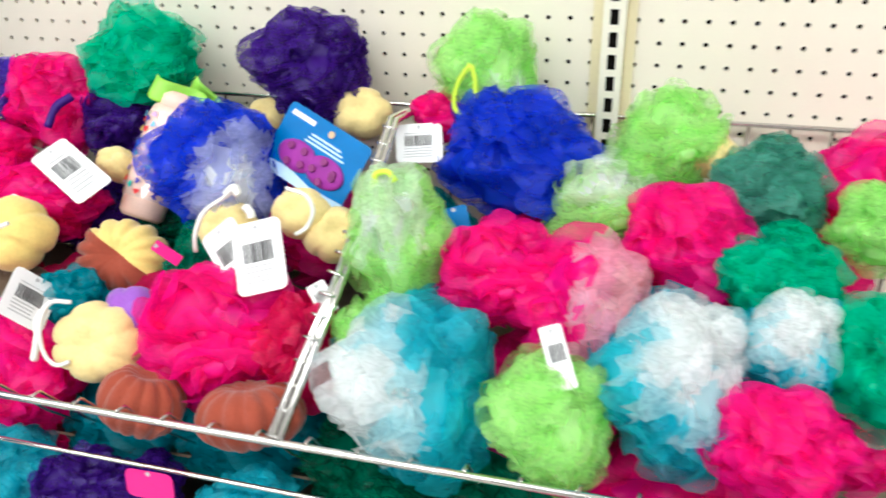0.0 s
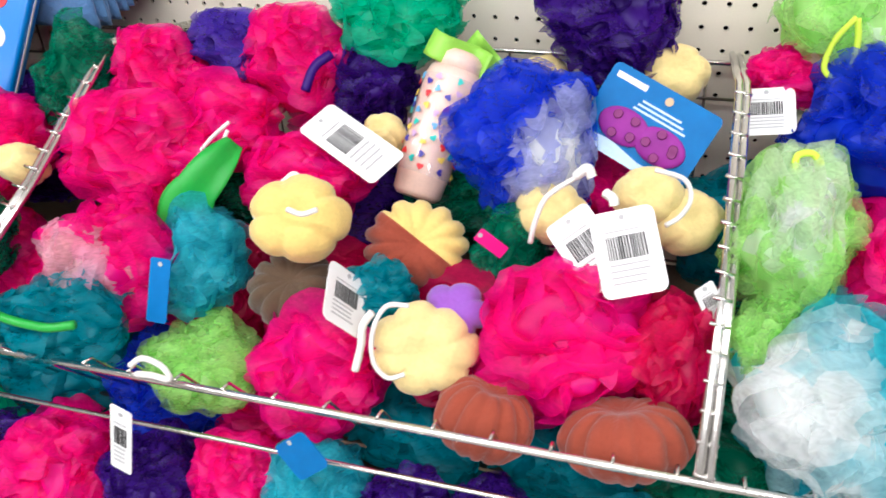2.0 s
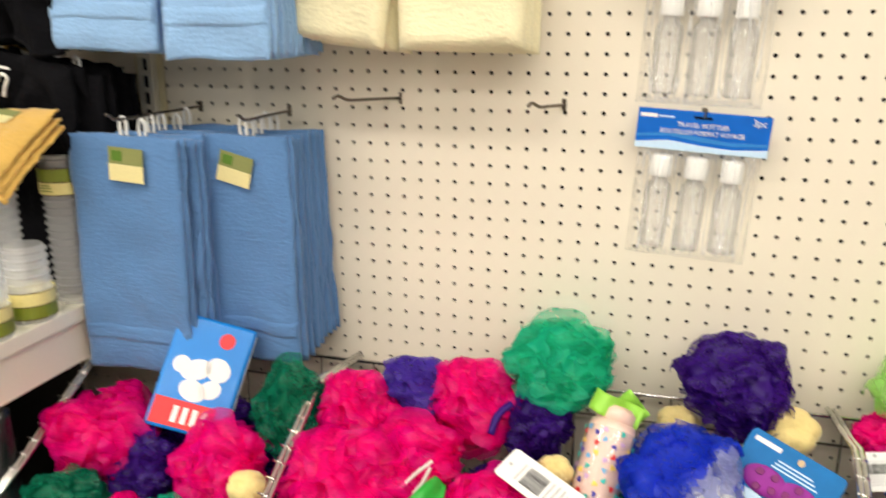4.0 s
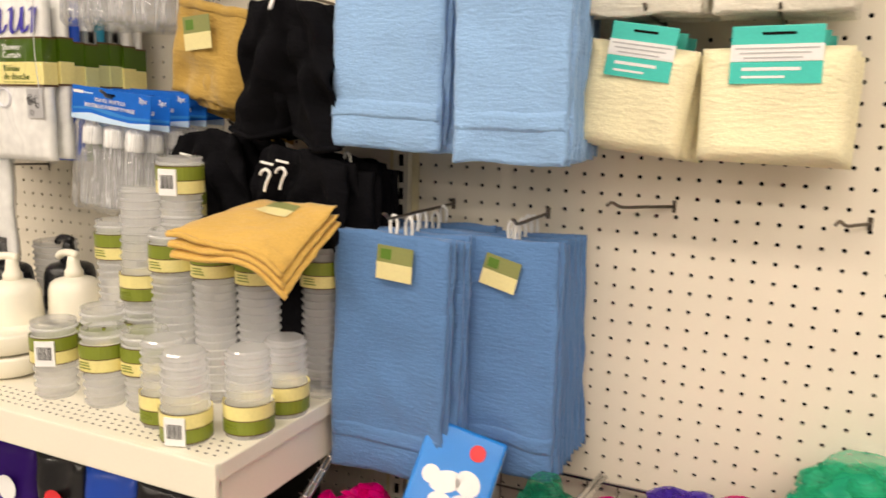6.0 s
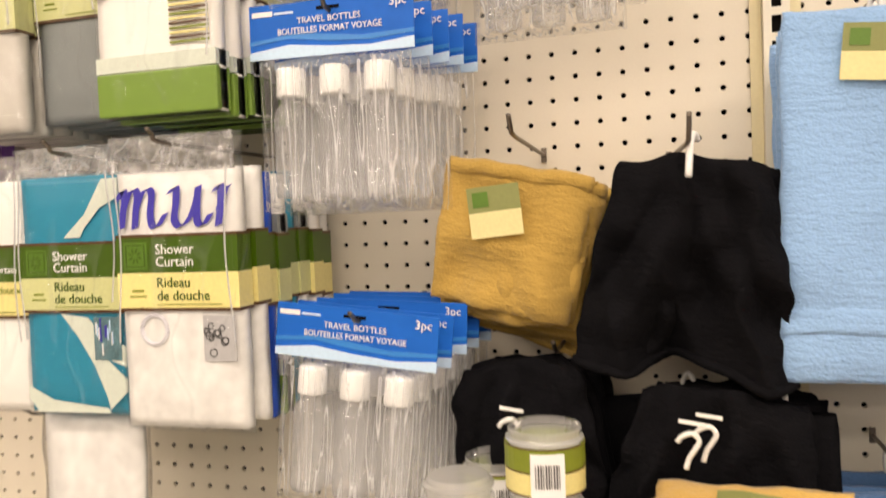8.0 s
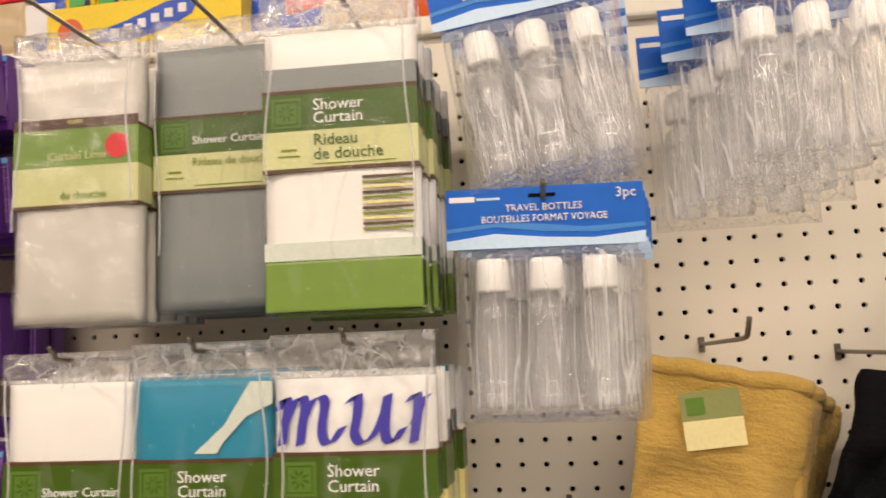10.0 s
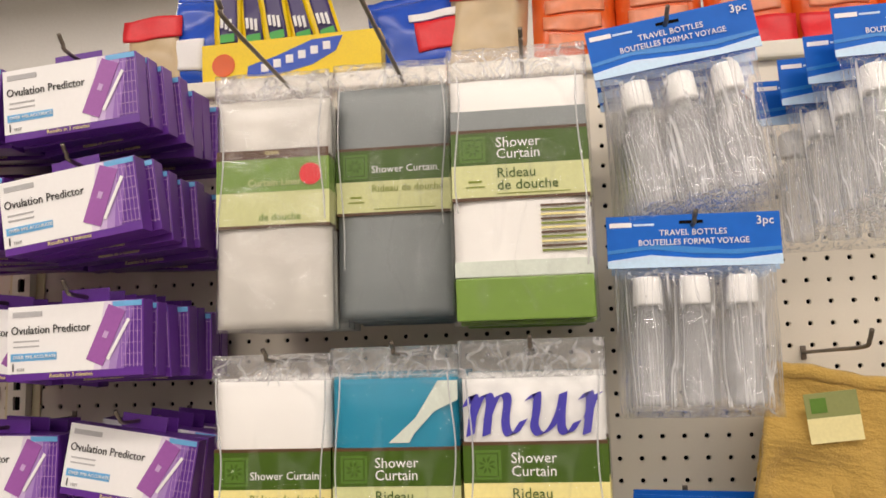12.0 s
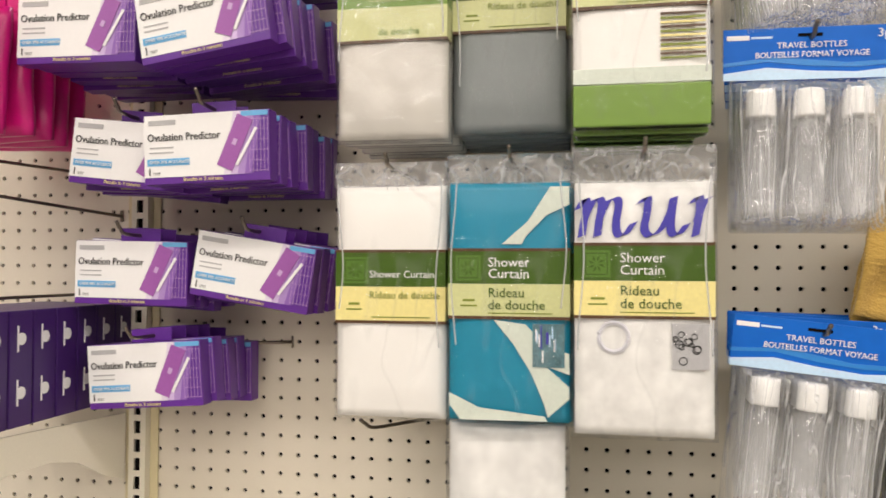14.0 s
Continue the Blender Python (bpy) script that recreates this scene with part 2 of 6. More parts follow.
BOARD = paint("cream_board_paint", (0.80, 0.74, 0.62), 0.5, 0, 500, 0.03, 0.035, 3)
STEEL_CREAM = paint("cream_steel_paint", (0.82, 0.78, 0.66), 0.35, 0, 300, 0.02, 0.03, 4)
# cream tinted yellow for the shading in the recess beside each upright
FLANGE = paint("shaded_cream_paint", (0.74, 0.66, 0.42), 0.45, 0, 300, 0.02, 0.06, 5)
# black painted for the shade inside gaps, slots and holes
DARK = paint("gap_shade_black", (0.008, 0.007, 0.006), 0.95, spec=0.05)
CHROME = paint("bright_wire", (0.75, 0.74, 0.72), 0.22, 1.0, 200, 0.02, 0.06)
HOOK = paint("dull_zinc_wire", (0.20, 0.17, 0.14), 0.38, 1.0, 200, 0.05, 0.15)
WHITE_PLASTIC = paint("white_plastic", (0.86, 0.86, 0.84), 0.35, 0, 60, 0.01, 0.02)
IVORY_PLASTIC = paint("ivory_plastic", (0.86, 0.82, 0.70), 0.3, 0, 60, 0.01, 0.02)
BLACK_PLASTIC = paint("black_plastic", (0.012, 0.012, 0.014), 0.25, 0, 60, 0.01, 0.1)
CARD = paint("white_card", (0.84, 0.84, 0.84), 0.55, 0, 200, 0.02, 0.02)
INK = paint("black_ink", (0.03, 0.03, 0.03), 0.6)
GREY_INK = paint("grey_ink", (0.45, 0.45, 0.46), 0.6)
FLOOR = paint("vinyl_floor", (0.36, 0.34, 0.31), 0.3, 0, 120, 0.03, 0.1, 2)
WALLPAINT = paint("plain_wall_paint", (0.42, 0.40, 0.38), 0.7, 0, 80, 0.05, 0.04, 1)
BACKWALL = paint("far_wall_paint", (0.66, 0.64, 0.61), 0.7, 0, 80, 0.05, 0.05, 1)
CEILING = paint("ceiling_tile_white", (0.78, 0.78, 0.76), 0.8, 0, 90, 0.1, 0.05, 2)

NET_COLORS = dict(
    pink=((1.0, 0.002, 0.35), 0.26), green=((0.0, 0.66, 0.40), 0.35), dark_green=((0.0, 0.27, 0.15), 0.25), violet=((0.07, 0.012, 0.31), 0.2),
    lime=((0.57, 0.95, 0.33), 0.5), blue=((0.015, 0.07, 0.80), 0.35), turquoise=((0.05, 0.62, 0.74), 0.4), teal=((0.0, 0.38, 0.48), 0.3),
    lavender=((0.13, 0.06, 0.58), 0.3), sage=((0.12, 0.46, 0.36), 0.35), white=((0.96, 0.99, 0.99), 0.46), red=((0.80, 0.003, 0.14), 0.2), blush=((0.96, 0.62, 0.68), 0.45))
for k in ("pink", "lime", "turquoise", "blue"):
    c = NET_COLORS[k][0]
    NET_COLORS["pale_" + k] = (tuple(0.45 * a + 0.55 * b for a, b in zip(c, (0.95, 0.98, 0.98))), 0.46)
NET = {k: netting("netting_" + k, c) for k, (c, s) in NET_COLORS.items()}
FRILL = {k: netting("netting_frill_" + k, c, max(0.26, s + 0.08), 0.6) for k, (c, s) in NET_COLORS.items()}
SPONGE = {k: paint("sponge_" + k, c, 0.95, 0, 240, 0.5, 0.08, 30, sheen=0.3, spec=0.1) for k, c in (
    ("cream", (0.80, 0.64, 0.28)), ("yellow", (0.82, 0.60, 0.19)), ("brick", (0.30, 0.062, 0.035)), ("brown", (0.10, 0.065, 0.04)), ("lilac", (0.28, 0.10, 0.48)))}
CORD = paint("white_cord", (0.85, 0.84, 0.80), 0.8, 0, 900, 0.4, 0.06)
LIME_PAPER = paint("lime_paper", (0.30, 0.66, 0.07), 0.5)
LIME_CORD = paint("lime_cord", (0.62, 0.85, 0.06), 0.6, 0, 900, 0.2, 0.06)
BLUE_TOWEL = terry("blue_terry", (0.10, 0.225, 0.46))
LIGHT_TOWEL = terry("light_blue_terry", (0.27, 0.47, 0.76))
GOLD_TOWEL = terry("gold_terry", (0.50, 0.32, 0.085))
YELLOW_TOWEL = terry("yellow_terry", (0.66, 0.41, 0.11))
BLACK_TOWEL = terry("black_terry", (0.006, 0.006, 0.0075), 0.0)
BLACK_TOWEL.node_tree.nodes["Principled BSDF"].inputs["Specular IOR Level"].default_value = 0.06
WHITE_TOWEL = terry("white_terry", (0.80, 0.77, 0.66))
CREAM_TOWEL = terry("cream_terry", (0.90, 0.83, 0.56))
# three of these films carry painted glint streaks in their haze
FILM = film("clear_bag_film", gloss=0.0, rough=0.05, scale=20, strength=1.0, haze=0.0, glint=0.10, glint_scale=(14, 14, 6), shine=0.3)
FILM_BOTTLE = film("crinkled_bag_film", gloss=0.05, rough=0.07, scale=24, strength=1.0, haze=0.10, stretch=(3.0, 3.0, 0.5), glint=0.85)
FILM_MILK = film("hazy_bag_film", gloss=0.02, rough=0.12, scale=14, strength=1.0, haze=0.05)
FILM_TOP = film("crinkled_bag_top_film", gloss=0.02, rough=0.1, scale=30, strength=1.0, haze=0.12, glint=0.45, glint_scale=(45, 45, 40))
CLEAR = film("clear_bottle_plastic", (1.0, 1.0, 1.0), gloss=0.05, rough=0.06, scale=12, strength=0.4, haze=0.24, stretch=(2.5, 2.5, 0.5), cap_at=0.7)
TUMBLER = film("clear_tumbler_plastic", (1.0, 1.0, 0.99), gloss=0.07, rough=0.07, scale=12, strength=0.15, haze=0.46)
# hazy white film that stands in for glints on the bags
GLINT_FILM = film("bag_glint_film", gloss=0.1, rough=0.1, scale=30, strength=0.3, haze=0.6)
THIN.extend([GLINT_FILM, FILM_TOP, FILM, FILM_BOTTLE, FILM_MILK, CLEAR, TUMBLER])
RING_GREY = paint("pale_grey_print", (0.66, 0.66, 0.71), 0.4)
TILE_GREEN = paint("tile_green_print", (0.085, 0.19, 0.02), 0.4)
HEADER_MID = paint("header_mid_blue_print", (0.02, 0.22, 0.62), 0.3)
FADED_OLIVE = paint("faded_olive_print", (0.23, 0.25, 0.085), 0.5)
OLIVE = paint("olive_print", (0.20, 0.25, 0.025), 0.4)
FADED_YELLOW = paint("faded_yellow_print", (0.74, 0.66, 0.33), 0.5)
PATTERN = paint("dark_teal_pattern_print", (0.09, 0.19, 0.22), 0.4, 0, 400, 0, 0.5, 120)
FOREST = paint("forest_green_print", (0.045, 0.105, 0.002), 0.35)
PALE_YELLOW = paint("pale_yellow_print", (0.80, 0.71, 0.30), 0.4)
PALE_GREEN = paint("pale_green_print", (0.58, 0.60, 0.30), 0.4)
BRIGHT_YELLOW = paint("bright_yellow_print", (0.87, 0.66, 0.10), 0.4)
EDGE_BROWN = paint("brown_print", (0.09, 0.04, 0.015), 0.4)
TEAL_CLOTH = paint("teal_vinyl", (0.0, 0.24, 0.38), 0.4, 0, 80, 0.02, 0.05)
GREY_CLOTH = paint("grey_vinyl", (0.24, 0.265, 0.265), 0.45, 0, 80, 0.02, 0.05)
WHITE_CLOTH = paint("white_vinyl", (0.84, 0.83, 0.80), 0.4, 0, 80, 0.02, 0.02)
PEARL_CLOTH = paint("clear_grey_vinyl", (0.62, 0.60, 0.55), 0.22, 0, 22, 0.9, 0.16, 10)
LEAF_CLOTH = paint("leaf_green_vinyl", (0.165, 0.29, 0.045), 0.4, 0, 80, 0.02, 0.05)
PALE_CLOTH = paint("pale_grey_green_vinyl", (0.62, 0.68, 0.60), 0.4)
MARBLE_CLOTH = paint("marbled_white_vinyl", (0.76, 0.76, 0.74), 0.4, 0, 60, 0.02, 0.17, 26)
NAVY_INK = paint("blue_violet_ink", (0.05, 0.04, 0.38), 0.4)
HEADER_BLUE = paint("header_blue_print", (0.0, 0.125, 0.56), 0.42, 0, 40, 0, 0.12, 12, spec=0.22)
HEADER_SKY = paint("header_sky_print", (0.52, 0.72, 0.92), 0.3)
PURPLE_BOX = paint("purple_carton", (0.12, 0.026, 0.28), 0.35, 0, 200, 0.02, 0.08)
PURPLE_DARK = paint("dark_purple_carton", (0.045, 0.012, 0.12), 0.4, 0, 200, 0.02, 0.08)
FADE = [paint("lilac_fade_print_%d" % k, c, 0.4) for k, c in enumerate(((0.74, 0.66, 0.80), (0.58, 0.44, 0.70), (0.40, 0.25, 0.56), (0.26, 0.12, 0.44)))]
PINK_PRINT = paint("lilac_print", (0.55, 0.36, 0.62), 0.4)
DEVICE = paint("tester_print", (0.33, 0.10, 0.38), 0.4)
SKY_BAR = paint("sky_blue_print", (0.13, 0.42, 0.72), 0.4)
TEAL_PRINT = paint("mint_teal_print", (0.02, 0.55, 0.48), 0.4)
RED_PRINT = paint("red_print", (0.75, 0.02, 0.03), 0.4)
MAGENTA = paint("magenta_print", (0.70, 0.01, 0.22), 0.3)
CYAN_BOX = paint("bright_blue_pack", (0.0, 0.22, 0.70), 0.28, 0, 30, 0.02, 0.05)
ORANGE_BAG = paint("orange_pouch", (0.75, 0.12, 0.02), 0.25, 0, 25, 0.3, 0.1)
YELLOW_BOX = paint("yellow_carton", (0.88, 0.62, 0.0), 0.35)
BLUE_BAG = paint("blue_pouch", (0.01, 0.08, 0.52), 0.25, 0, 25, 0.3, 0.1)
TAN_BAG = paint("tan_pouch", (0.55, 0.42, 0.25), 0.3, 0, 25, 0.3, 0.15)
LEAF_GREEN = paint("bright_green_print", (0.015, 0.36, 0.04), 0.4)
PINK_CUP = paint("blush_cup", (0.85, 0.60, 0.50), 0.3)

# ---- the large structure ----
PITCH, ROW0 = 0.0254, 1.25
TOP = 2.005
UPRIGHTS = (-108, -60, -12, 36, 84)


def structure(name, bm, material, label, category):
    return tagged(mesh_object(name, bm, material), label, category, "", "structure")


structure("floor", box(-6, 6, -9.2, 2.2, -0.05, 0), FLOOR, "pale vinyl store floor with a dull shine", "floor")
structure("ceiling", box(-6, 6, -9.2, 2.2, 3.35, 3.4), CEILING, "white tiled store ceiling above the aisle", "ceiling")
structure("wall_west", box(-6.1, -6, -9.2, 2.2, 0, 3.35), WALLPAINT, "plain pale grey store wall", "wall")
structure("wall_east", box(6, 6.1, -9.2, 2.2, 0, 3.35), WALLPAINT, "plain pale grey store wall", "wall")
structure("wall_south", box(-6, 6, -9.3, -9.2, 0, 3.35), WALLPAINT, "plain pale grey store wall", "wall")
structure("wall_north", box(-6, 6, 2.2, 2.3, 0, 3.35), BACKWALL, "plain pale grey store wall", "wall")


def ceiling_light(x, y):
    m = thing("ceiling_light", "unseen long white fluorescent fixture under the ceiling", "ceiling light", pose(x, y, 3.33), "fluorescent lights")
    part("frame", box(-0.75, 0.75, -0.16, 0.16, -0.05, 0.02, 0.01), WHITE_PLASTIC, m)
    part("diffuser", box(-0.73, 0.73, -0.14, 0.14, -0.062, -0.051, 0.003), TUBE_GLOW, m, "glowing white diffuser")
    la = bpy.data.lights.new("fluorescent", "AREA")
    la.shape, la.size, la.size_y, la.energy, la.color = "RECTANGLE", 1.4, 0.26, LAMP_WATTS, (1.0, 0.965, 0.90)
    lo = new("fluorescent", la)
    lo.matrix_basis = pose(x, y, 3.262)


TUBE_GLOW = glow("tube_glow", (1.0, 0.97, 0.92), 2.2)
# unseen rows: 1.25 brightens the far wall, the farthest two add glints in plastic
for x in (-3.2, -1.6, 0.0, 1.6, 3.2):
    for y in (1.25, -1.7, -3.6, -5.6, -7.8):
        ceiling_light(x, y)


def pegboard(name, i0, i1, z_low=0.72):
    """One steel board between two uprights, punched with round holes an inch apart."""
    x0, x1 = (i0 + 0.5) * PITCH, (i1 - 0.5) * PITCH
    j0 = math.ceil((z_low - ROW0) / PITCH)
    j1 = math.floor((TOP - 0.012 - ROW0) / PITCH - 0.5)
    r, h, seg = 0.00315, PITCH / 2, 8
    ring = [(math.cos(2 * math.pi * (k + 0.5) / seg), math.sin(2 * math.pi * (k + 0.5) / seg)) for k in range(seg)]
    sq = [(c / max(abs(c), abs(s)), s / max(abs(c), abs(s))) for c, s in ring]
    verts, faces = [], []
    for i in range(i0 + 1, i1):
        for j in range(j0, j1 + 1):
            cx, cz, b = i * PITCH, ROW0 + j * PITCH, len(verts)
            for (c, s), (a, e) in zip(ring, sq):
                verts += [(cx + a * h, 0, cz + e * h), (cx + c * r, 0, cz + s * r), (cx + c * r * 0.9, 0.004, cz + s * r * 0.9)]
            for k in range(seg):
                p, q = b + 3 * k, b + 3 * ((k + 1) % seg)
                faces += [(p, q, q + 1, p + 1), (p + 1, q + 1, q + 2, p + 2)]
            for k, (sx, sz) in zip((0, 2, 4, 6), ((1, 1), (-1, 1), (-1, -1), (1, -1))):
                verts.append((cx + sx * h, 0, cz + sz * h))
                faces.append((b + 3 * k, len(verts) - 1, b + 3 * (k + 1)))
    za, zb = ROW0 + (j0 - 0.5) * PITCH, ROW0 + (j1 + 0.5) * PITCH
    for q in (((x0, 0.1), (x1, 0.1), (x1, za), (x0, za)), ((x0, zb), (x1, zb), (x1, TOP), (x0, TOP))):
        b = len(verts)
        verts += [(x, 0, z) for x, z in q]
        faces.append((b, b + 1, b + 2, b + 3))
    me = bpy.data.meshes.new(name)
    me.from_pydata(verts, [], faces)
    me.materials.append(BOARD)
    return tagged(new(name, me), "cream perforated steel back board of a store shelf", "pegboard", "", "structure")


for k, (a, b) in enumerate(zip(UPRIGHTS, UPRIGHTS[1:])):
    pegboard("wall_panel_%d" % (k + 1), a, b)
# black sheet behind the holes paints the dark inside the gondola
structure("wall_gap_shade", box(-2.8, 2.2, 0.03, 0.045, 0.1, TOP - 0.01), DARK, "black sheet for the shade inside the shelf gondola", "wall")
structure("wall_back", box(-2.8, 2.2, 0.06, 0.07, 0.1, TOP - 0.01), BOARD, "cream far side board of the shelf gondola", "wall")
structure("trim", box(-2.8, 2.2, -0.012, 0.08, TOP, TOP + 0.022, 0.004), STEEL_CREAM, "cream steel cap rail along the gondola top", "trim")
structure("baseboard", box(-2.8, 2.2, -0.42, 0.08, 0.0, 0.14, 0.006), STEEL_CREAM, "cream steel base deck of the gondola", "baseboard")


def upright(i):
    """A slotted steel upright standing a little proud of the boards."""
    x = i * PITCH
    t = thing("upright_post", "cream slotted steel upright between two perforated boards", "upright", pose(x, 0, 0), "uprights")
    front = bmesh.new()
    hw, sw, sh = 0.0125, 0.0048, 0.0085
    n0, n1 = int((0.72 - ROW0) / PITCH), int((TOP - ROW0) / PITCH)
    for j in range(n0, n1):
        cz = ROW0 + (j + 0.25) * PITCH
        z0, z1 = cz - PITCH / 2, cz + PITCH / 2
        for q in ((-hw, -sw, z0, z1), (sw, hw, z0, z1), (-sw, sw, z0, cz - sh), (-sw, sw, cz + sh, z1)):
            front.faces.new([front.verts.new((a, -0.016, c)) for a, c in ((q[0], q[2]), (q[1], q[2]), (q[1], q[3]), (q[0], q[3]))])
        for a, c, d, e in ((-sw, -sw, cz - sh, cz + sh), (sw, sw, cz - sh, cz + sh)):
            front.faces.new([front.verts.new(p) for p in ((a, -0.016, d), (a, -0.012, d), (a, -0.012, e), (a, -0.016, e))])
    part("slotted_face", front, STEEL_CREAM, t)
    # black strip paints the shade seen through the slots
    part("slot_shade", box(-sw - 0.001, sw + 0.001, -0.0095, -0.008, 0.74, TOP - 0.01), DARK, t)
    for s in (-1, 1):
        part("side", box(*sorted((s * hw, s * (hw - 0.0015))), -0.0158, 0.0, 0.14, TOP), STEEL_CREAM, t)
        part("flange", box(*sorted((s * (hw + 0.0004), s * 0.0245)), -0.0035, -0.0015, 0.14, TOP - 0.002), FLANGE, t, "cream edge strip tinted yellow for recess shading")


for i in UPRIGHTS:
    upright(i)


# ---- hooks ----
def peg_hook(x, z, reach, tip=0.022, droop=0.0, lean=0.0):
    """A wire display hook with an upturned end and a small back plate."""
    t = thing("peg_hook", "dull grey wire display hook in the perforated board", "hook", pose(x, 0, z, 0, 0, lean), "display hooks")
    pts = bend([(0, -0.003, 0), (0, -reach * 0.5, -droop * 0.5), (0, -reach + 0.012, -droop), (0, -reach - 0.002, -droop + 0.006), (0, -reach - 0.010, -droop + tip)], 4)
    part("rod", tube(pts, 0.0022, 8), HOOK, t, smooth=True)
    part("back_plate", box(-0.003, 0.003, -0.003, -0.0006, -0.008, 0.008, 0.0008), HOOK, t)
    return t


# ---- bath puffs ----
def puff_mesh(seed):
    """A soft ball of gathered netting, of radius 1: a softly folded heart under long ruffled sheets that lie over one another."""
    rnd = random.Random(seed)
    bm = bmesh.new()
    core = bmesh.ops.create_icosphere(bm, subdivisions=4, radius=1.0)
    off = Vector((seed * 5.1, seed * 2.3, 0))
    roots = list(core["verts"])
    for v in roots:
        d = v.co.normalized()
        w = d + 0.4 * Vector((noise.noise(d * 1.8 + off), noise.noise(d * 1.8 + off * 2), noise.noise(d * 1.8 - off)))
        v.co = d * (0.80 + 0.04 * math.sin(9 * w.x + 7 * w.y + seed) + 0.03 * math.sin(11 * w.z - 6 * w.y) + 0.08 * noise.noise(d * 1.5 + off))
    for root in rnd.sample(roots, 84):
        d = root.co.normalized()
        u = d.cross(Vector((rnd.uniform(-1, 1), rnd.uniform(-1, 1), rnd.uniform(-1, 1)))).normalized()
        w = d.cross(u)
        base, steps = root.co.length, 18
        length, tall, lean = rnd.uniform(0.45, 0.95), rnd.uniform(0.24, 0.44), rnd.uniform(0.10, 0.45) * rnd.choice((-1, 1))
        p1, p2, p3 = rnd.uniform(0, 6.3), rnd.uniform(0, 6.3), rnd.uniform(5, 9)
        rows = ([], [], [], [])
        for s in range(steps + 1):
            f = s / steps * 2 - 1
            edge = max(0.0, 1 - abs(f) ** 3)
            for row, k in zip(rows, (0.0, 0.35, 0.7, 1.0)):
                ruffle = 0.08 * math.sin(p1 + f * 4.0) + 0.13 * k * math.sin(p2 + f * p3)
                p = (d + u * f * length * (1 + 0.12 * k) + w * (ruffle + lean * k * k * (0.5 + 0.5 * edge))).normalized()
                p *= base - 0.03 + tall * k * edge * (1 + 0.12 * math.sin(p2 + f * 5) - 0.25 * k * k)
                row.append(root if (k == 0.0 and s == 0) else bm.verts.new(p))
        for r0, r1 in zip(rows, rows[1:]):
            for s in range(steps):
                bm.faces.new((r0[s], r0[s + 1], r1[s + 1], r1[s])).material_index = 1
    for v in bm.verts:
        v.co *= 1 + 0.26 * noise.noise(v.co.normalized() * 1.4 + off) + 0.10 * noise.noise(v.co.normalized() * 3.5 - off)
    pair = []
    for k in (0, 1):
        b2 = bm.copy()
        bmesh.ops.delete(b2, geom=[f for f in b2.faces if f.material_index != k], context="FACES")
        for f in b2.faces:
            f.material_index = 0
        me = bpy.data.meshes.new("puff")
        b2.to_mesh(me)
        b2.free()
        me.polygons.foreach_set("use_smooth", [True] * len(me.polygons))
        pair.append(me)
    bm.free()
    return pair


PUFFS = [puff_mesh(s) for s in range(5)]
PUFF_MADE = {}
COLOR_WORD = dict(pink="hot pink", green="sea green", dark_green="dark green", violet="deep violet", lime="lime green", blue="royal blue", turquoise="turquoise", teal="dark teal", lavender="blue-violet",
                  sage="sage green", red="crimson")


def bath_puff(x, y, z, rx, rz, color, tip="", tip_way=(0, 0, 1), where="in the wire basket", grow=1.1):
    rnd = random.Random(int(x * 7919) + int(z * 104729))
    pair = PUFFS[rnd.randrange(len(PUFFS))]
    label = "%s ruffled net bath puff %s" % (COLOR_WORD[color] + (" and white" if tip == "white" else ""), where)
    t = thing("bath_puff", label, "bath puff", pose(x, y, z) @ Matrix.Diagonal((rx * grow, (rx + rz) / 2 * grow, rz * grow, 1)), "bath puffs")
    way = Vector(tip_way).normalized()
    for name, src, mats, edge in (("gathered_heart", pair[0], NET, 0.6), ("netting_frill", pair[1], FRILL, {"turquoise": 0.54, "blue": 0.74, "lime": 0.76}.get(color, 0.62))):
        key = (src.name, color, tip, tuple(tip_way) if tip else 0)
        if key not in PUFF_MADE:
            me = src.copy()
            me.name = name
            me.materials.append(mats[color])
            if tip:
                me.materials.append(mats["pale_" + color])
                me.materials.append(mats[tip])
                for p in me.polygons:
                    near = p.center.normalized().dot(way) - edge - 0.4 * noise.noise(p.center * 3.0)
                    p.material_index = 2 if near > (0.16 if color == "turquoise" else 0.24) else int(near > -0.12)
            PUFF_MADE[key] = me
        piece = new(name, PUFF_MADE[key])
        piece.parent = t
        if name == "netting_frill":
            tagged(piece, kind="stuff")
    return t


def cord_loop(parent_name, label, pts, material=CORD, r=0.0022):
    ob = mesh_object("hanging_cord", tube(bend(pts, 6), r, 6), material, True)
    return tagged(ob, label, "cord", "hanging cords")


bath_puff(0.347, -0.085, 1.029, 0.070, 0.050, "green", where="against the board")
bath_puff(0.572, -0.078, 1.027, 0.068, 0.056, "violet", where="against the board")
bath_puff(0.787, -0.085, 1.029, 0.056, 0.059, "lime", "white", (0.4, -0.7, -0.8), where="against the board")
bath_puff(0.158, -0.121, 0.987, 0.050, 0.033, "lavender")
bath_puff(0.240, -0.128, 0.974, 0.056, 0.052, "pink")
bath_puff(0.088, -0.167, 0.959, 0.049, 0.049, "pink")
bath_puff(0.326, -0.117, 0.953, 0.041, 0.046, "violet")
bath_puff(0.108, -0.258, 0.908, 0.075, 0.059, "pink")
bath_puff(0.176, -0.199, 0.929, 0.064, 0.040, "pink")
bath_puff(0.292, -0.240, 0.898, 0.060, 0.042, "pink")
bath_puff(-0.007, -0.177, 0.958, 0.047, 0.054, "dark_green")
bath_puff(0.148, -0.374, 0.863, 0.056, 0.056, "pink", "blush", (-0.4, -1, 0.1))
bath_puff(0.220, -0.345, 0.853, 0.046, 0.046, "turquoise")
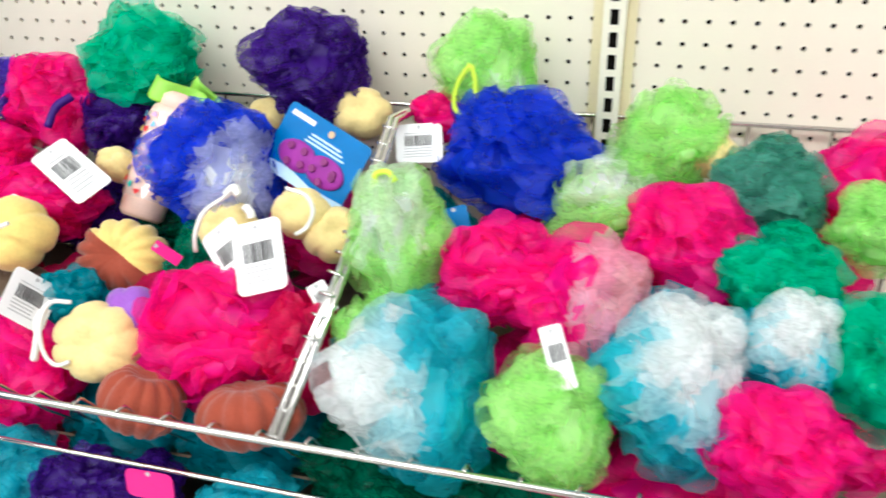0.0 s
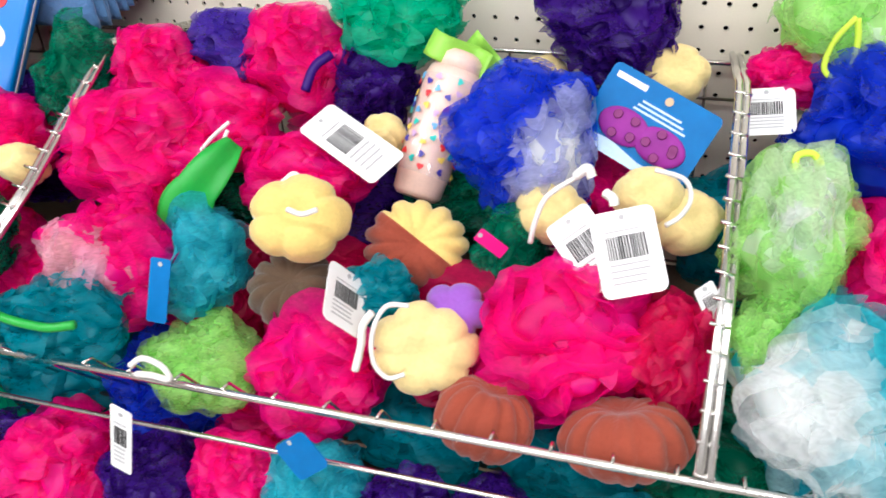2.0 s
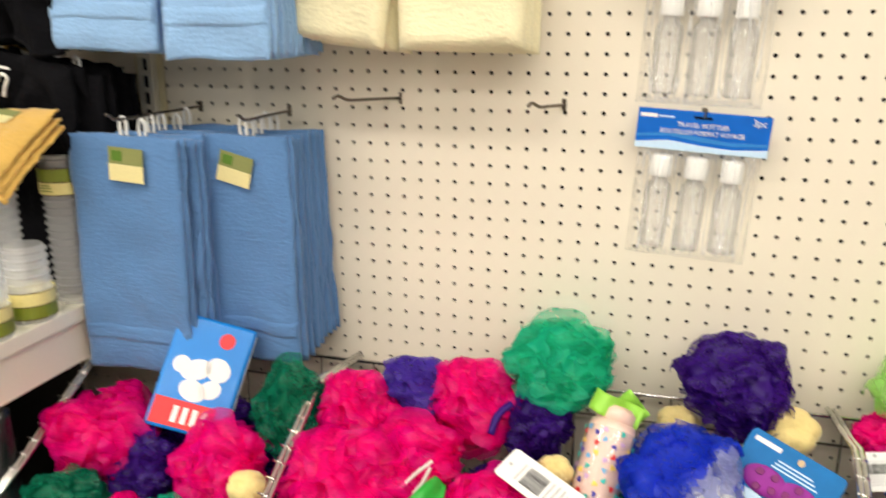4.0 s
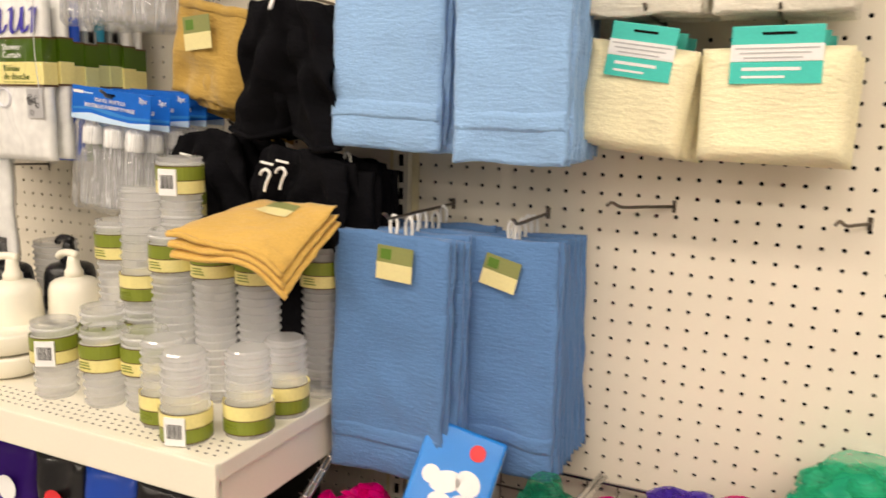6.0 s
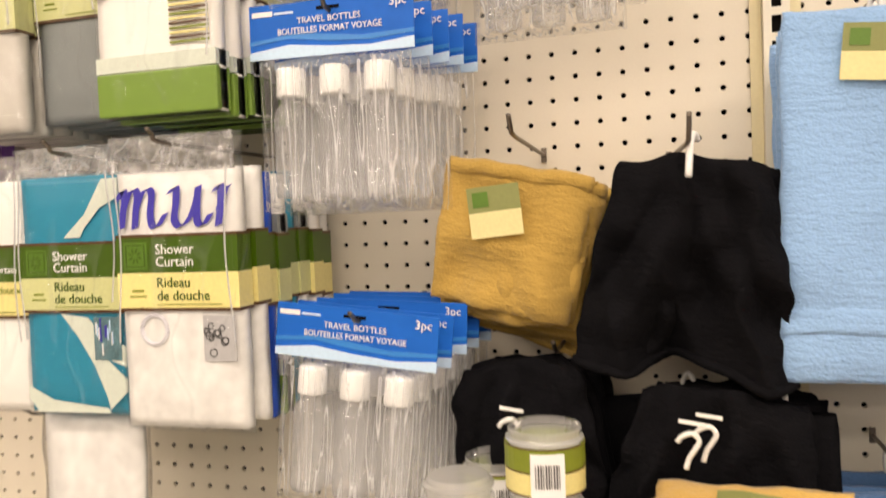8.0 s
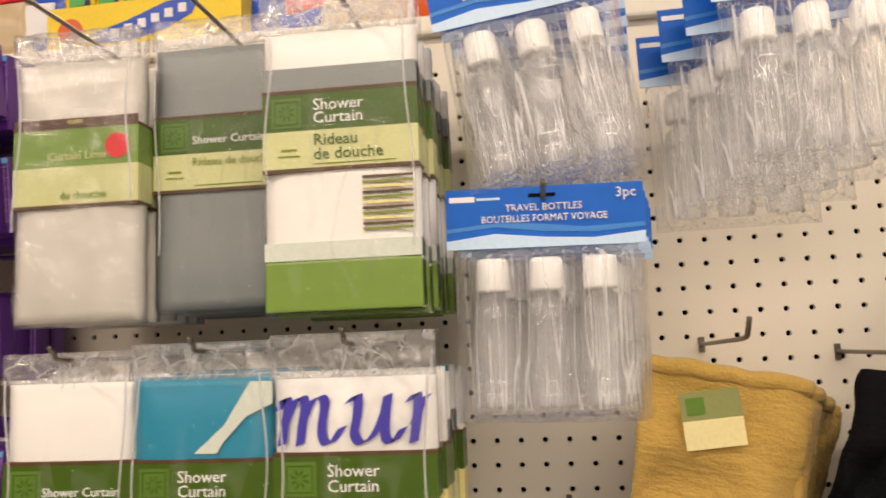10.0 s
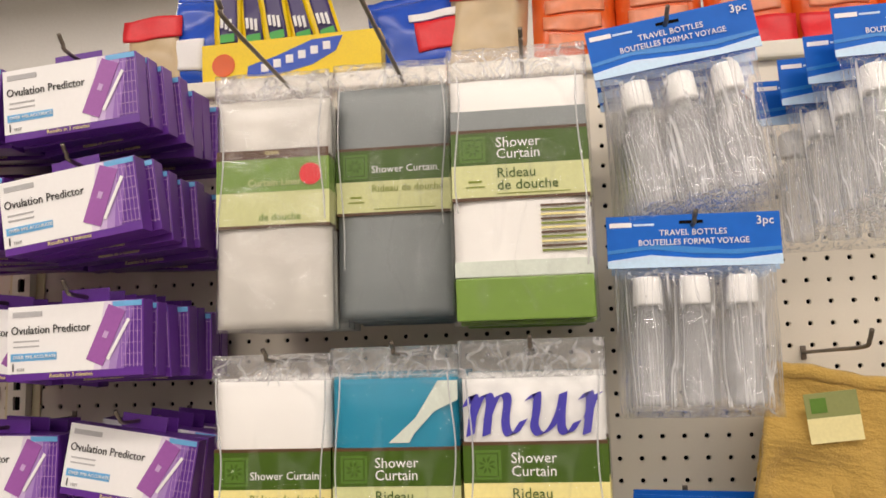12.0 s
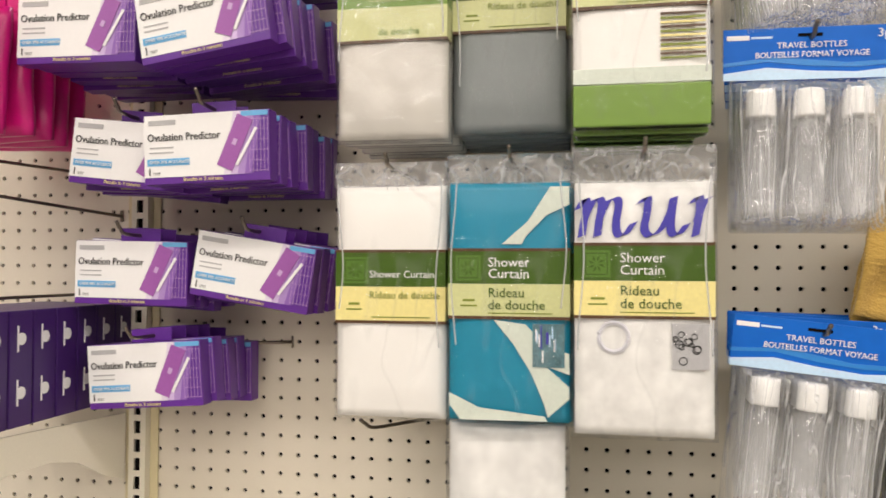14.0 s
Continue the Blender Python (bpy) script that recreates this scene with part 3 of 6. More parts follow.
bath_puff(0.140, -0.445, 0.842, 0.050, 0.038, "teal")
bath_puff(0.246, -0.412, 0.781, 0.047, 0.041, "lime")
bath_puff(0.363, -0.400, 0.793, 0.060, 0.050, "pink")
bath_puff(0.575, -0.352, 0.828, 0.079, 0.076, "pink", grow=1.04)
bath_puff(0.513, -0.215, 0.947, 0.068, 0.066, "blue", "white", (0.75, -0.7, 0.1))
bath_puff(0.408, -0.363, 0.853, 0.032, 0.030, "teal")
bath_puff(0.512, -0.285, 0.858, 0.034, 0.038, "dark_green")
bath_puff(0.664, -0.365, 0.836, 0.036, 0.050, "red")
bath_puff(0.744, -0.300, 0.922, 0.044, 0.065, "lime", "white", (0, -0.5, 0.8))
bath_puff(0.829, -0.145, 0.957, 0.073, 0.061, "blue")
bath_puff(0.986, -0.120, 0.975, 0.052, 0.054, "lime")
bath_puff(0.927, -0.165, 0.917, 0.059, 0.050, "lime", "white", (0, -0.2, 1))
bath_puff(0.839, -0.294, 0.900, 0.054, 0.047, "pink")
bath_puff(0.921, -0.314, 0.888, 0.059, 0.052, "pink", "blush", (0.8, -0.5, 0.4))
bath_puff(1.008, -0.243, 0.922, 0.057, 0.048, "pink")
bath_puff(1.080, -0.175, 0.954, 0.048, 0.046, "sage")
bath_puff(1.087, -0.278, 0.914, 0.048, 0.042, "green")
bath_puff(0.787, -0.391, 0.838, 0.074, 0.073, "turquoise", "white", (-0.6, -0.6, 0.3))
bath_puff(0.909, -0.415, 0.841, 0.052, 0.050, "lime")
bath_puff(1.006, -0.363, 0.857, 0.065, 0.069, "turquoise", "white", (0.3, -0.4, 0.9))
bath_puff(1.095, -0.338, 0.887, 0.042, 0.045, "turquoise", "white", (0, -0.5, 0.9))
bath_puff(1.084, -0.420, 0.848, 0.048, 0.040, "pink")
bath_puff(0.745, -0.105, 0.985, 0.036, 0.030, "pink")
bath_puff(1.174, -0.220, 0.947, 0.040, 0.034, "lime")
bath_puff(0.735, -0.360, 0.852, 0.030, 0.046, "lime")
bath_puff(-0.064, -0.270, 0.916, 0.059, 0.050, "pink")
bath_puff(-0.036, -0.372, 0.858, 0.043, 0.047, "dark_green")
bath_puff(-0.068, -0.437, 0.838, 0.050, 0.050, "turquoise")
bath_puff(-0.085, -0.373, 0.881, 0.040, 0.036, "green")
bath_puff(-0.252, -0.252, 0.924, 0.070, 0.058, "pink")
bath_puff(-0.184, -0.264, 0.889, 0.048, 0.040, "violet")
bath_puff(-0.244, -0.346, 0.877, 0.048, 0.036, "dark_green")
bath_puff(-0.150, -0.390, 0.872, 0.048, 0.042, "pink")
bath_puff(-0.130, -0.170, 0.900, 0.060, 0.050, "violet")
bath_puff(1.175, -0.340, 0.880, 0.055, 0.050, "green")
bath_puff(1.190, -0.130, 0.940, 0.060, 0.050, "pink")
# a second layer fills the basket below
rnd = random.Random(4)
for k in range(11):
    bath_puff(-0.23 + k * 0.135, -0.16 + rnd.uniform(-0.02, 0.02), 0.850, 0.070, 0.05, rnd.choice(["violet", "dark_green", "pink", "teal", "blue"]))
    bath_puff(-0.20 + k * 0.135, -0.31 + rnd.uniform(-0.02, 0.02), 0.790, 0.070, 0.05, rnd.choice(["violet", "dark_green", "red", "teal", "pink"]))
# the bin below the basket
LOW = "in the lower basket"
for x, z, rx, rz, c in ((-0.012, 0.676, 0.045, 0.051, "green"), (0.042, 0.667, 0.047, 0.047, "violet"), (0.101, 0.689, 0.060, 0.046, "pink"), (0.211, 0.696, 0.041, 0.044, "violet"),
                        (0.304, 0.727, 0.039, 0.034, "pink"), (0.380, 0.730, 0.040, 0.038, "turquoise"), (0.463, 0.726, 0.039, 0.034, "violet"), (0.534, 0.730, 0.034, 0.034, "violet"),
                        (0.647, 0.740, 0.040, 0.03, "turquoise"), (0.765, 0.740, 0.045, 0.035, "dark_green"), (0.871, 0.735, 0.045, 0.03, "green"), (0.98, 0.735, 0.05, 0.04, "pink"), (1.09, 0.73, 0.05, 0.04, "violet")):
    bath_puff(x, -0.475, z - 0.01, rx, rz, c, where=LOW)
for k in range(10):
    bath_puff(-0.25 + k * 0.14, -0.36, 0.70, 0.075, 0.045, rnd.choice(["violet", "dark_green", "pink", "teal", "blue"]), where=LOW)

# ---- wire baskets ----
RIM_Z, RIM_Y, BACK_Z = 0.826, -0.485, 0.962


def wire_basket():
    t = thing("wire_basket", "chrome wire dump basket full of bath puffs on the board", "wire basket", pose(0, 0, 0))
    xa, xb = -0.335, 1.30
    part("front_rim", tube([(xa, RIM_Y, RIM_Z), (xb, RIM_Y, RIM_Z)], 0.0034, 8), CHROME, t, smooth=True)
    part("lower_rim", tube([(xa, RIM_Y - 0.006, RIM_Z - 0.05), (xb, RIM_Y - 0.006, RIM_Z - 0.05)], 0.0022, 6), CHROME, t, smooth=True)
    part("back_rim", tube([(xa, -0.012, BACK_Z), (xb, -0.012, BACK_Z)], 0.0028, 8), CHROME, t, smooth=True)
    for z in (0.92, 0.70):
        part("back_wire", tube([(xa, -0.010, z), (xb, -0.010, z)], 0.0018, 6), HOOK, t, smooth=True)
    me = None
    k = 0
    while xa + 0.03 + k * 0.0445 < xb:
        x = xa + 0.03 + k * 0.0445
        if me is None:
            w = part("front_wire", tube([(0, RIM_Y - 0.001, RIM_Z + 0.0045), (0, RIM_Y + 0.010, RIM_Z + 0.002), (0, RIM_Y + 0.05, 0.765), (0, RIM_Y + 0.10, 0.70)], 0.0014, 6), CHROME, t, smooth=True)
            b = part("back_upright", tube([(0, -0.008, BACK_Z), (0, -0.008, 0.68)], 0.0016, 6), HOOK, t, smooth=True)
            me = (w.data, b.data)
            w.location.x = b.location.x = x
        else:
            for nm, dat in zip(("front_wire", "back_upright"), me):
                o = new(nm, dat)
                o.parent, o.location = t, (x, 0, 0)
        k += 1
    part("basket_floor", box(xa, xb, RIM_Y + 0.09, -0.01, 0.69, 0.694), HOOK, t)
    for x in (-0.33, 0.026, 0.696):
        d = part("divider", tube([(x, -0.012, BACK_Z + 0.010), (x, -0.10, 0.985), (x, -0.165, 0.997), (x + 0.0, -0.178, 0.990), (x, -0.33, 0.908), (x - 0.008, RIM_Y, RIM_Z + 0.006)], 0.0040, 8), CHROME, t, smooth=True)
        part("divider_rail", tube([(x + 0.0070, -0.012, BACK_Z + 0.009), (x + 0.0070, -0.10, 0.984), (x + 0.0070, -0.165, 0.996), (x + 0.0070, -0.178, 0.989), (x + 0.0070, -0.33, 0.907), (x - 0.001, RIM_Y, RIM_Z + 0.005)], 0.0036, 8), CHROME, t, smooth=True)
        for s in range(16):
            f = s / 15
            y, z = -0.178 + f * (RIM_Y + 0.178), 0.992 + f * (RIM_Z + 0.006 - 0.992)
            part("cross_wire", tube([(x - 0.004 - 0.008 * f, y, z + 0.002), (x + 0.011 - 0.008 * f, y, z - 0.001)], 0.0018, 6), CHROME, t, smooth=True)
    return t


wire_basket()
low = thing("wire_basket", "lower chrome wire basket below, holding more bath puffs", "wire basket", pose(0, 0, 0))
part("front_rim", tube([(-0.335, -0.60, 0.62), (1.3, -0.60, 0.62)], 0.0034, 8), CHROME, low, smooth=True)
part("tray", box(-0.335, 1.3, -0.60, -0.01, 0.56, 0.566), HOOK, low)
for k in range(30):
    part("front_wire", tube([(-0.3 + k * 0.055, -0.60, 0.625), (-0.3 + k * 0.055, -0.60, 0.565)], 0.0017, 5), CHROME, low)


# ---- sponges, tags and small things in the basket ----
def lobed(rx, ry, rz, lobes, depth, squash=0.0, split=None, seg=48, rings=22):
    """A soft lobed ball; faces past the plane split = (direction, offset) take the second material."""
    bm = bmesh.new()
    rows = []
    for j in range(rings + 1):
        th = math.pi * j / rings
        row = []
        for i in range(seg):
            ph = 2 * math.pi * i / seg
            k = 1 - depth * math.sin(th) ** 0.5 * (1 - abs(math.cos(ph * lobes / 2)) ** 0.6) ** 1.3
            dip = 1 - squash * math.exp(-((th / 0.42) ** 2)) - squash * math.exp(-(((math.pi - th) / 0.42) ** 2))
            dip *= 1 - 0.7 * depth * (1 - abs(math.cos(ph * lobes / 2)) ** 0.6) * math.sin(th)
            p = Vector((math.sin(th) * math.cos(ph) * k, math.sin(th) * math.sin(ph) * k, math.cos(th) * dip))
            p *= 1 + 0.05 * noise.noise(p * 2.3 + Vector((rx * 100, 0, 0)))
            row.append(bm.verts.new((p.x * rx, p.y * ry, p.z * rz)))
        rows.append(row)
    for a, b in zip(rows, rows[1:]):
        for i in range(seg):
            f = bm.faces.new((a[i], b[i], b[(i + 1) % seg], a[(i + 1) % seg]))
            f.smooth = True
    bmesh.ops.remove_doubles(bm, verts=bm.verts[:], dist=1e-6)
    if split:
        way = Vector(split[0]).normalized()
        bmesh.ops.bisect_plane(bm, geom=bm.verts[:] + bm.edges[:] + bm.faces[:], plane_co=way * split[1], plane_no=way)
        for f in bm.faces:
            f.material_index = int(f.calc_center_median().dot(way) > split[1])
    return bm


def sponge(x, y, z, rx, rz, mats, lobes=8, depth=0.22, tilt=(60, 0, 0), split=None, label=""):
    t = thing("bath_sponge", label, "bath sponge", pose(x, y, z, *tilt), "shaped bath sponges")
    part("sponge_body", lobed(rx, rx * 0.86, rz, lobes, depth, 0.34, split, 72, 30), mats, t, smooth=True)
    return t


S = SPONGE
IN = "in the wire basket"
sponge(0.330, -0.340, 0.908, 0.047, 0.036, [S["yellow"]], 5, 0.17, (52, 0, 14), None, "yellow flower shaped bath sponge " + IN)
sponge(0.320, -0.350, 0.835, 0.046, 0.032, [S["brown"]], 12, 0.22, (30, 0, 10), None, "dark brown ribbed bath sponge " + IN)
sponge(0.424, -0.295, 0.866, 0.050, 0.036, [S["brick"], S["yellow"]], 13, 0.20, (54, 4, 16), ((0.55, 0.75, 0.0), 0.004), "two-tone brick and yellow pumpkin shaped bath sponge " + IN)
sponge(0.464, -0.402, 0.834, 0.047, 0.034, [S["cream"]], 7, 0.15, (62, 0, 12), None, "cream flower shaped bath sponge " + IN)
sponge(0.484, -0.372, 0.855, 0.030, 0.022, [S["lilac"]], 5, 0.26, (40, 0, 0), None, "lilac bath sponge " + IN)
sponge(0.524, -0.435, 0.798, 0.042, 0.036, [S["brick"]], 13, 0.20, (-22, 14, 0), None, "brick red ribbed bath sponge " + IN)
sponge(0.636, -0.430, 0.799, 0.053, 0.034, [S["brick"]], 13, 0.20, (-22, -12, 0), None, "brick red ribbed bath sponge " + IN)
sponge(0.546, -0.272, 0.903, 0.034, 0.034, [S["cream"]], 5, 0.13, (50, 0, 10), None, "cream bath sponge with a white cord " + IN)
sponge(0.629, -0.265, 0.926, 0.031, 0.030, [S["cream"]], 4, 0.10, (50, 0, 10), None, "cream round bath sponge " + IN)
sponge(0.663, -0.262, 0.903, 0.034, 0.032, [S["cream"]], 4, 0.10, (50, 0, 30), None, "cream round bath sponge " + IN)
sponge(0.638, -0.100, 0.977, 0.036, 0.030, [S["cream"]], 5, 0.13, (50, 0, 20), None, "cream flower shaped bath sponge " + IN)
sponge(0.505, -0.075, 0.957, 0.028, 0.024, [S["cream"]], 5, 0.13, (50, 0, 0), None, "cream bath sponge " + IN)
sponge(1.026, -0.125, 0.967, 0.029, 0.029, [S["cream"]], 5, 0.16, (45, 0, 0), None, "pale cream round bath sponge " + IN)
sponge(-0.007, -0.300, 0.908, 0.026, 0.030, [S["cream"]], 5, 0.13, (45, 0, 0), None, "cream bath sponge " + IN)
sponge(0.360, -0.190, 0.927, 0.024, 0.028, [S["cream"]], 5, 0.13, (40, 0, 0), None, "cream bath sponge " + IN)


def rounded(w, h, r, t, hole=0.0):
    pts = []
    for cx, cz, a0 in ((w - r, -r, 90), (r, -r, 180), (r, -h + r, 270), (w - r, -h + r, 360)):
        order = (0, 30, 60, 90)
        for a in order:
            g = radians({90: 0, 180: 90, 270: 180, 360: 270}[a0] + a)
            pts.append((cx + r * math.cos(g), cz + r * math.sin(g)))
    return outline_plate(pts, 0, t)


def facing(tl, tr, bl):
    """The pose, width and height of a flat card from three of its corners."""
    tl, tr, bl = Vector(tl), Vector(tr), Vector(bl)
    x = (tr - tl).normalized()
    d = bl - tl
    down = (d - x * d.dot(x)).normalized()
    y = down.cross(x) * -1
    z = -down
    y = z.cross(x)
    m = Matrix((x, y, z)).transposed().to_4x4()
    m.translation = tl
    return m, (tr - tl).length, d.dot(down)


def hang_tag(tl, tr, bl, label="white card hang tag with a barcode on a bath puff", material=CARD, bars=True):
    m, w, h = facing(tl, tr, bl)
    t = thing("hang_tag", label, "hang tag", m, "hang tags")
    part("card", rounded(w, h, w * 0.13, 0.0008), material, t)
    part("hole", lathe([(0.0022, -0.0004), (0.0022, 0.0002)], 10), GREY_INK, t).matrix_basis = pose(w / 2, -0.0004, -h * 0.09, 90, 0, 0)
    if bars:
        rr = random.Random(int(tl[0] * 1000))
        x = w * 0.2
        code = bmesh.new()
        while x < w * 0.78:
            b = rr.uniform(0.0006, 0.0016)
            plate(x, x + b, -h * 0.57, -h * 0.30, -0.0006, 0.0004, code)
            x += b + rr.uniform(0.0005, 0.0013)
        tagged(part("barcode", code, INK, t), kind="stuff")
        for k in range(4):
            part("print_line", plate(w * 0.18, w * rr.uniform(0.65, 0.82), -h * (0.64 + k * 0.07), -h * (0.62 + k * 0.07), -0.0006, 0.0004), GREY_INK, t)
        part("print_line", plate(w * 0.2, w * 0.75, -h * 0.25, -h * 0.235, -0.0006, 0.0004), GREY_INK, t)
    return t


hang_tag((0.293, -0.250, 0.952), (0.315, -0.215, 0.968), (0.386, -0.295, 0.927))
hang_tag((0.550, -0.330, 0.920), (0.581, -0.318, 0.945), (0.603, -0.360, 0.887))
hang_tag((0.585, -0.330, 0.938), (0.634, -0.322, 0.952), (0.620, -0.368, 0.889))
hang_tag((0.383, -0.392, 0.907), (0.405, -0.372, 0.870), (0.396, -0.442, 0.885))
hang_tag((0.269, -0.325, 0.900), (0.311, -0.300, 0.938), (0.299, -0.335, 0.882))
hang_tag((0.696, -0.150, 0.985), (0.746, -0.140, 0.988), (0.697, -0.175, 0.949))
hang_tag((0.673, -0.362, 0.900), (0.686, -0.350, 0.905), (0.670, -0.385, 0.866))
hang_tag((0.018, -0.445, 0.906), (0.076, -0.458, 0.901), (0.030, -0.481, 0.891))
hang_tag((0.894, -0.400, 0.914), (0.911, -0.395, 0.919), (0.916, -0.440, 0.884))
BLUE_TAG = paint("blue_card", (0.0, 0.15, 0.44), 0.4, 0, 60, 0.02, 0.15, 20, spec=0.2)
hang_tag((0.210, -0.400, 0.888), (0.229, -0.398, 0.886), (0.206, -0.425, 0.834), "glossy blue card hang tag on a bath puff", BLUE_TAG, False)
hang_tag((0.762, -0.215, 0.919), (0.789, -0.210, 0.927), (0.779, -0.235, 0.893), "glossy blue card hang tag on a bath puff", BLUE_TAG, False)
hang_tag((1.134, -0.120, 0.958), (1.164, -0.110, 0.985), (1.154, -0.140, 0.945), "glossy blue card hang tag on a bath puff", BLUE_TAG, False)
hang_tag((0.489, -0.330, 0.903), (0.496, -0.325, 0.912), (0.484, -0.345, 0.847), "magenta card hang tag between bath sponges", MAGENTA, False)
hang_tag((0.236, -0.520, 0.828), (0.256, -0.522, 0.822), (0.238, -0.522, 0.742), "white card hang tag below the basket rim")
hang_tag((0.368, -0.505, 0.796), (0.398, -0.508, 0.826), (0.392, -0.512, 0.772), "glossy blue card hang tag below the basket rim", BLUE_TAG, False)

hang_tag((0.55, -0.505, 0.785), (0.60, -0.508, 0.79), (0.555, -0.512, 0.76), "magenta card hang tag below the basket rim", MAGENTA, False)
cord_loop("", "white cord loop on a bath puff", [(0.218, -0.250, 0.954), (0.194, -0.260, 0.933), (0.163, -0.270, 0.895), (0.172, -0.270, 0.888), (0.204, -0.262, 0.922), (0.216, -0.252, 0.946)])
cord_loop("", "white cord loop on a cream sponge", [(0.459, -0.418, 0.890), (0.442, -0.425, 0.891), (0.433, -0.435, 0.872), (0.434, -0.442, 0.847), (0.446, -0.445, 0.835), (0.459, -0.440, 0.837)], r=0.0021)
cord_loop("", "white knotted cord on a bath sponge", [(0.583, -0.300, 0.965), (0.566, -0.305, 0.955), (0.548, -0.315, 0.942), (0.541, -0.325, 0.922), (0.538, -0.325, 0.903)], r=0.0024)
cord_loop("", "white cord across a cream sponge", [(0.633, -0.298, 0.969), (0.656, -0.304, 0.966), (0.663, -0.308, 0.952), (0.657, -0.312, 0.937), (0.646, -0.318, 0.930)], r=0.0021)
cord_loop("", "white cord knot holding a tag", [(0.427, -0.418, 0.878), (0.420, -0.425, 0.867), (0.419, -0.430, 0.851), (0.415, -0.438, 0.830)], r=0.0036)
cord_loop("", "white cord loop over the basket rim", [(0.226, -0.478, 0.830), (0.239, -0.475, 0.838), (0.261, -0.480, 0.837), (0.273, -0.490, 0.835), (0.259, -0.492, 0.838), (0.240, -0.488, 0.832)], r=0.0028)
cord_loop("", "lime green cord loop on a bath puff", [(0.732, -0.320, 0.988), (0.732, -0.315, 0.999), (0.742, -0.312, 1.001), (0.750, -0.315, 0.994)], LIME_CORD, 0.0028)
cord_loop("", "lime green cord loop hanging on a bath puff", [(0.781, -0.150, 1.056), (0.768, -0.152, 1.036), (0.764, -0.154, 1.012), (0.774, -0.155, 1.004), (0.785, -0.154, 1.014), (0.786, -0.151, 1.037), (0.782, -0.150, 1.055)], LIME_CORD, 0.0028)
cord_loop("", "dark violet ribbon loop over pink puffs", [(0.298, -0.165, 1.000), (0.284, -0.180, 0.990), (0.278, -0.195, 0.970)], NET["violet"], 0.005)
cord_loop("", "dark blue cord loop beside a card", [(0.545, -0.20, 0.985), (0.552, -0.21, 1.0), (0.565, -0.205, 1.005), (0.572, -0.2, 0.99)], NET["blue"], 0.003)
cord_loop("", "white cord across a yellow sponge", [(0.338, -0.372, 0.937), (0.352, -0.374, 0.935), (0.366, -0.372, 0.940)], r=0.0025)

cord_loop("", "white cord knot above a cream sponge", [(0.570, -0.304, 0.959), (0.579, -0.302, 0.967), (0.584, -0.305, 0.960)], r=0.0042)
cord_loop("", "white cord knot above two tags", [(0.596, -0.315, 0.953), (0.603, -0.320, 0.951), (0.605, -0.322, 0.946)], r=0.0042)

leaf = thing("card_sleeve", "bright green folded card sleeve among pink puffs", "card sleeve", facing((0.228, -0.275, 0.951), (0.245, -0.275, 0.939), (0.196, -0.335, 0.899))[0])
leaf_shape = slab(0.040, 0.115, 0.004, 10, 16, lambda x, z: 0.010 * math.sin(z * 40) + 0.004 * math.sin(x * 120))
for v in leaf_shape.verts:
    s = min(1.0, max(0.0, -v.co.z / 0.115))
    v.co.x *= max(0.15, math.sin(math.pi * (0.06 + 0.90 * s)) ** 0.5 * (1 - 0.35 * math.sin(math.pi * s * 2.0) * (s > 0.5)))
part("sleeve_sheet", leaf_shape, LEAF_GREEN, leaf, smooth=True).location = (0.010, 0, 0)
cord_loop("", "thin green leaf strip across teal puff", [(0.075, -0.478, 0.885), (0.11, -0.488, 0.872), (0.16, -0.490, 0.868), (0.19, -0.485, 0.872)], LEAF_GREEN, 0.004)

# blue blister card with a gel eye mask
m, w, h = facing((0.587, -0.168, 1.013), (0.687, -0.198, 0.974), (0.577, -0.208, 0.940))
eye = thing("eye_mask_card", "blue blister card with a purple spotted eye mask", "eye mask", m)
part("backing_card", rounded(w, h, 0.006, 0.001), BLUE_TAG, eye)
part("pale_wave", outline_plate([(0, -h), (w, -h), (w, -h * 0.86), (w * 0.6, -h * 0.9), (w * 0.3, -h * 0.82), (0, -h * 0.86)], -0.0006), HEADER_SKY, eye)
MASK = paint("purple_gel", (0.30, 0.03, 0.30), 0.5, 0, 40, 0.05, 0.2, 60, spec=0.2)
MASK_SPOT = paint("plum_gel", (0.20, 0.005, 0.14), 0.5)
mk = bmesh.new()
for cx in (0.34, 0.68):
    bmesh.ops.create_uvsphere(mk, u_segments=20, v_segments=10, radius=1, matrix=Matrix.Translation((w * cx, -0.002, -h * 0.62)) @ Matrix.Diagonal((w * 0.225, 0.004, h * 0.21, 1)))
part("gel_mask", mk, MASK, eye, smooth=True)
for k in range(9):
    a = k * 2.4
    part("spot", lathe([(0.0046, 0), (0.0040, 0.0012)], 10), MASK_SPOT, eye).matrix_basis = pose(w * (0.34 if k % 2 else 0.68) + 0.013 * math.cos(a), -0.0075, -h * 0.62 + 0.011 * math.sin(a), 90)
for k in range(3):
    part("print_line", plate(w * (0.36 - 0.02 * k), w * (0.72 + 0.04 * k), -h * (0.275 + 0.055 * k), -h * (0.25 + 0.055 * k)), HEADER_SKY, eye)
part("brand_mark", plate(w * 0.06, w * 0.34, -h * 0.16, -h * 0.09), CARD, eye)
part("hang_hole", lathe([(0.004, 0), (0.004, 0.0006)], 12), TAN_BAG, eye).matrix_basis = pose(w * 0.55, -0.001, -h * 0.13, 90)

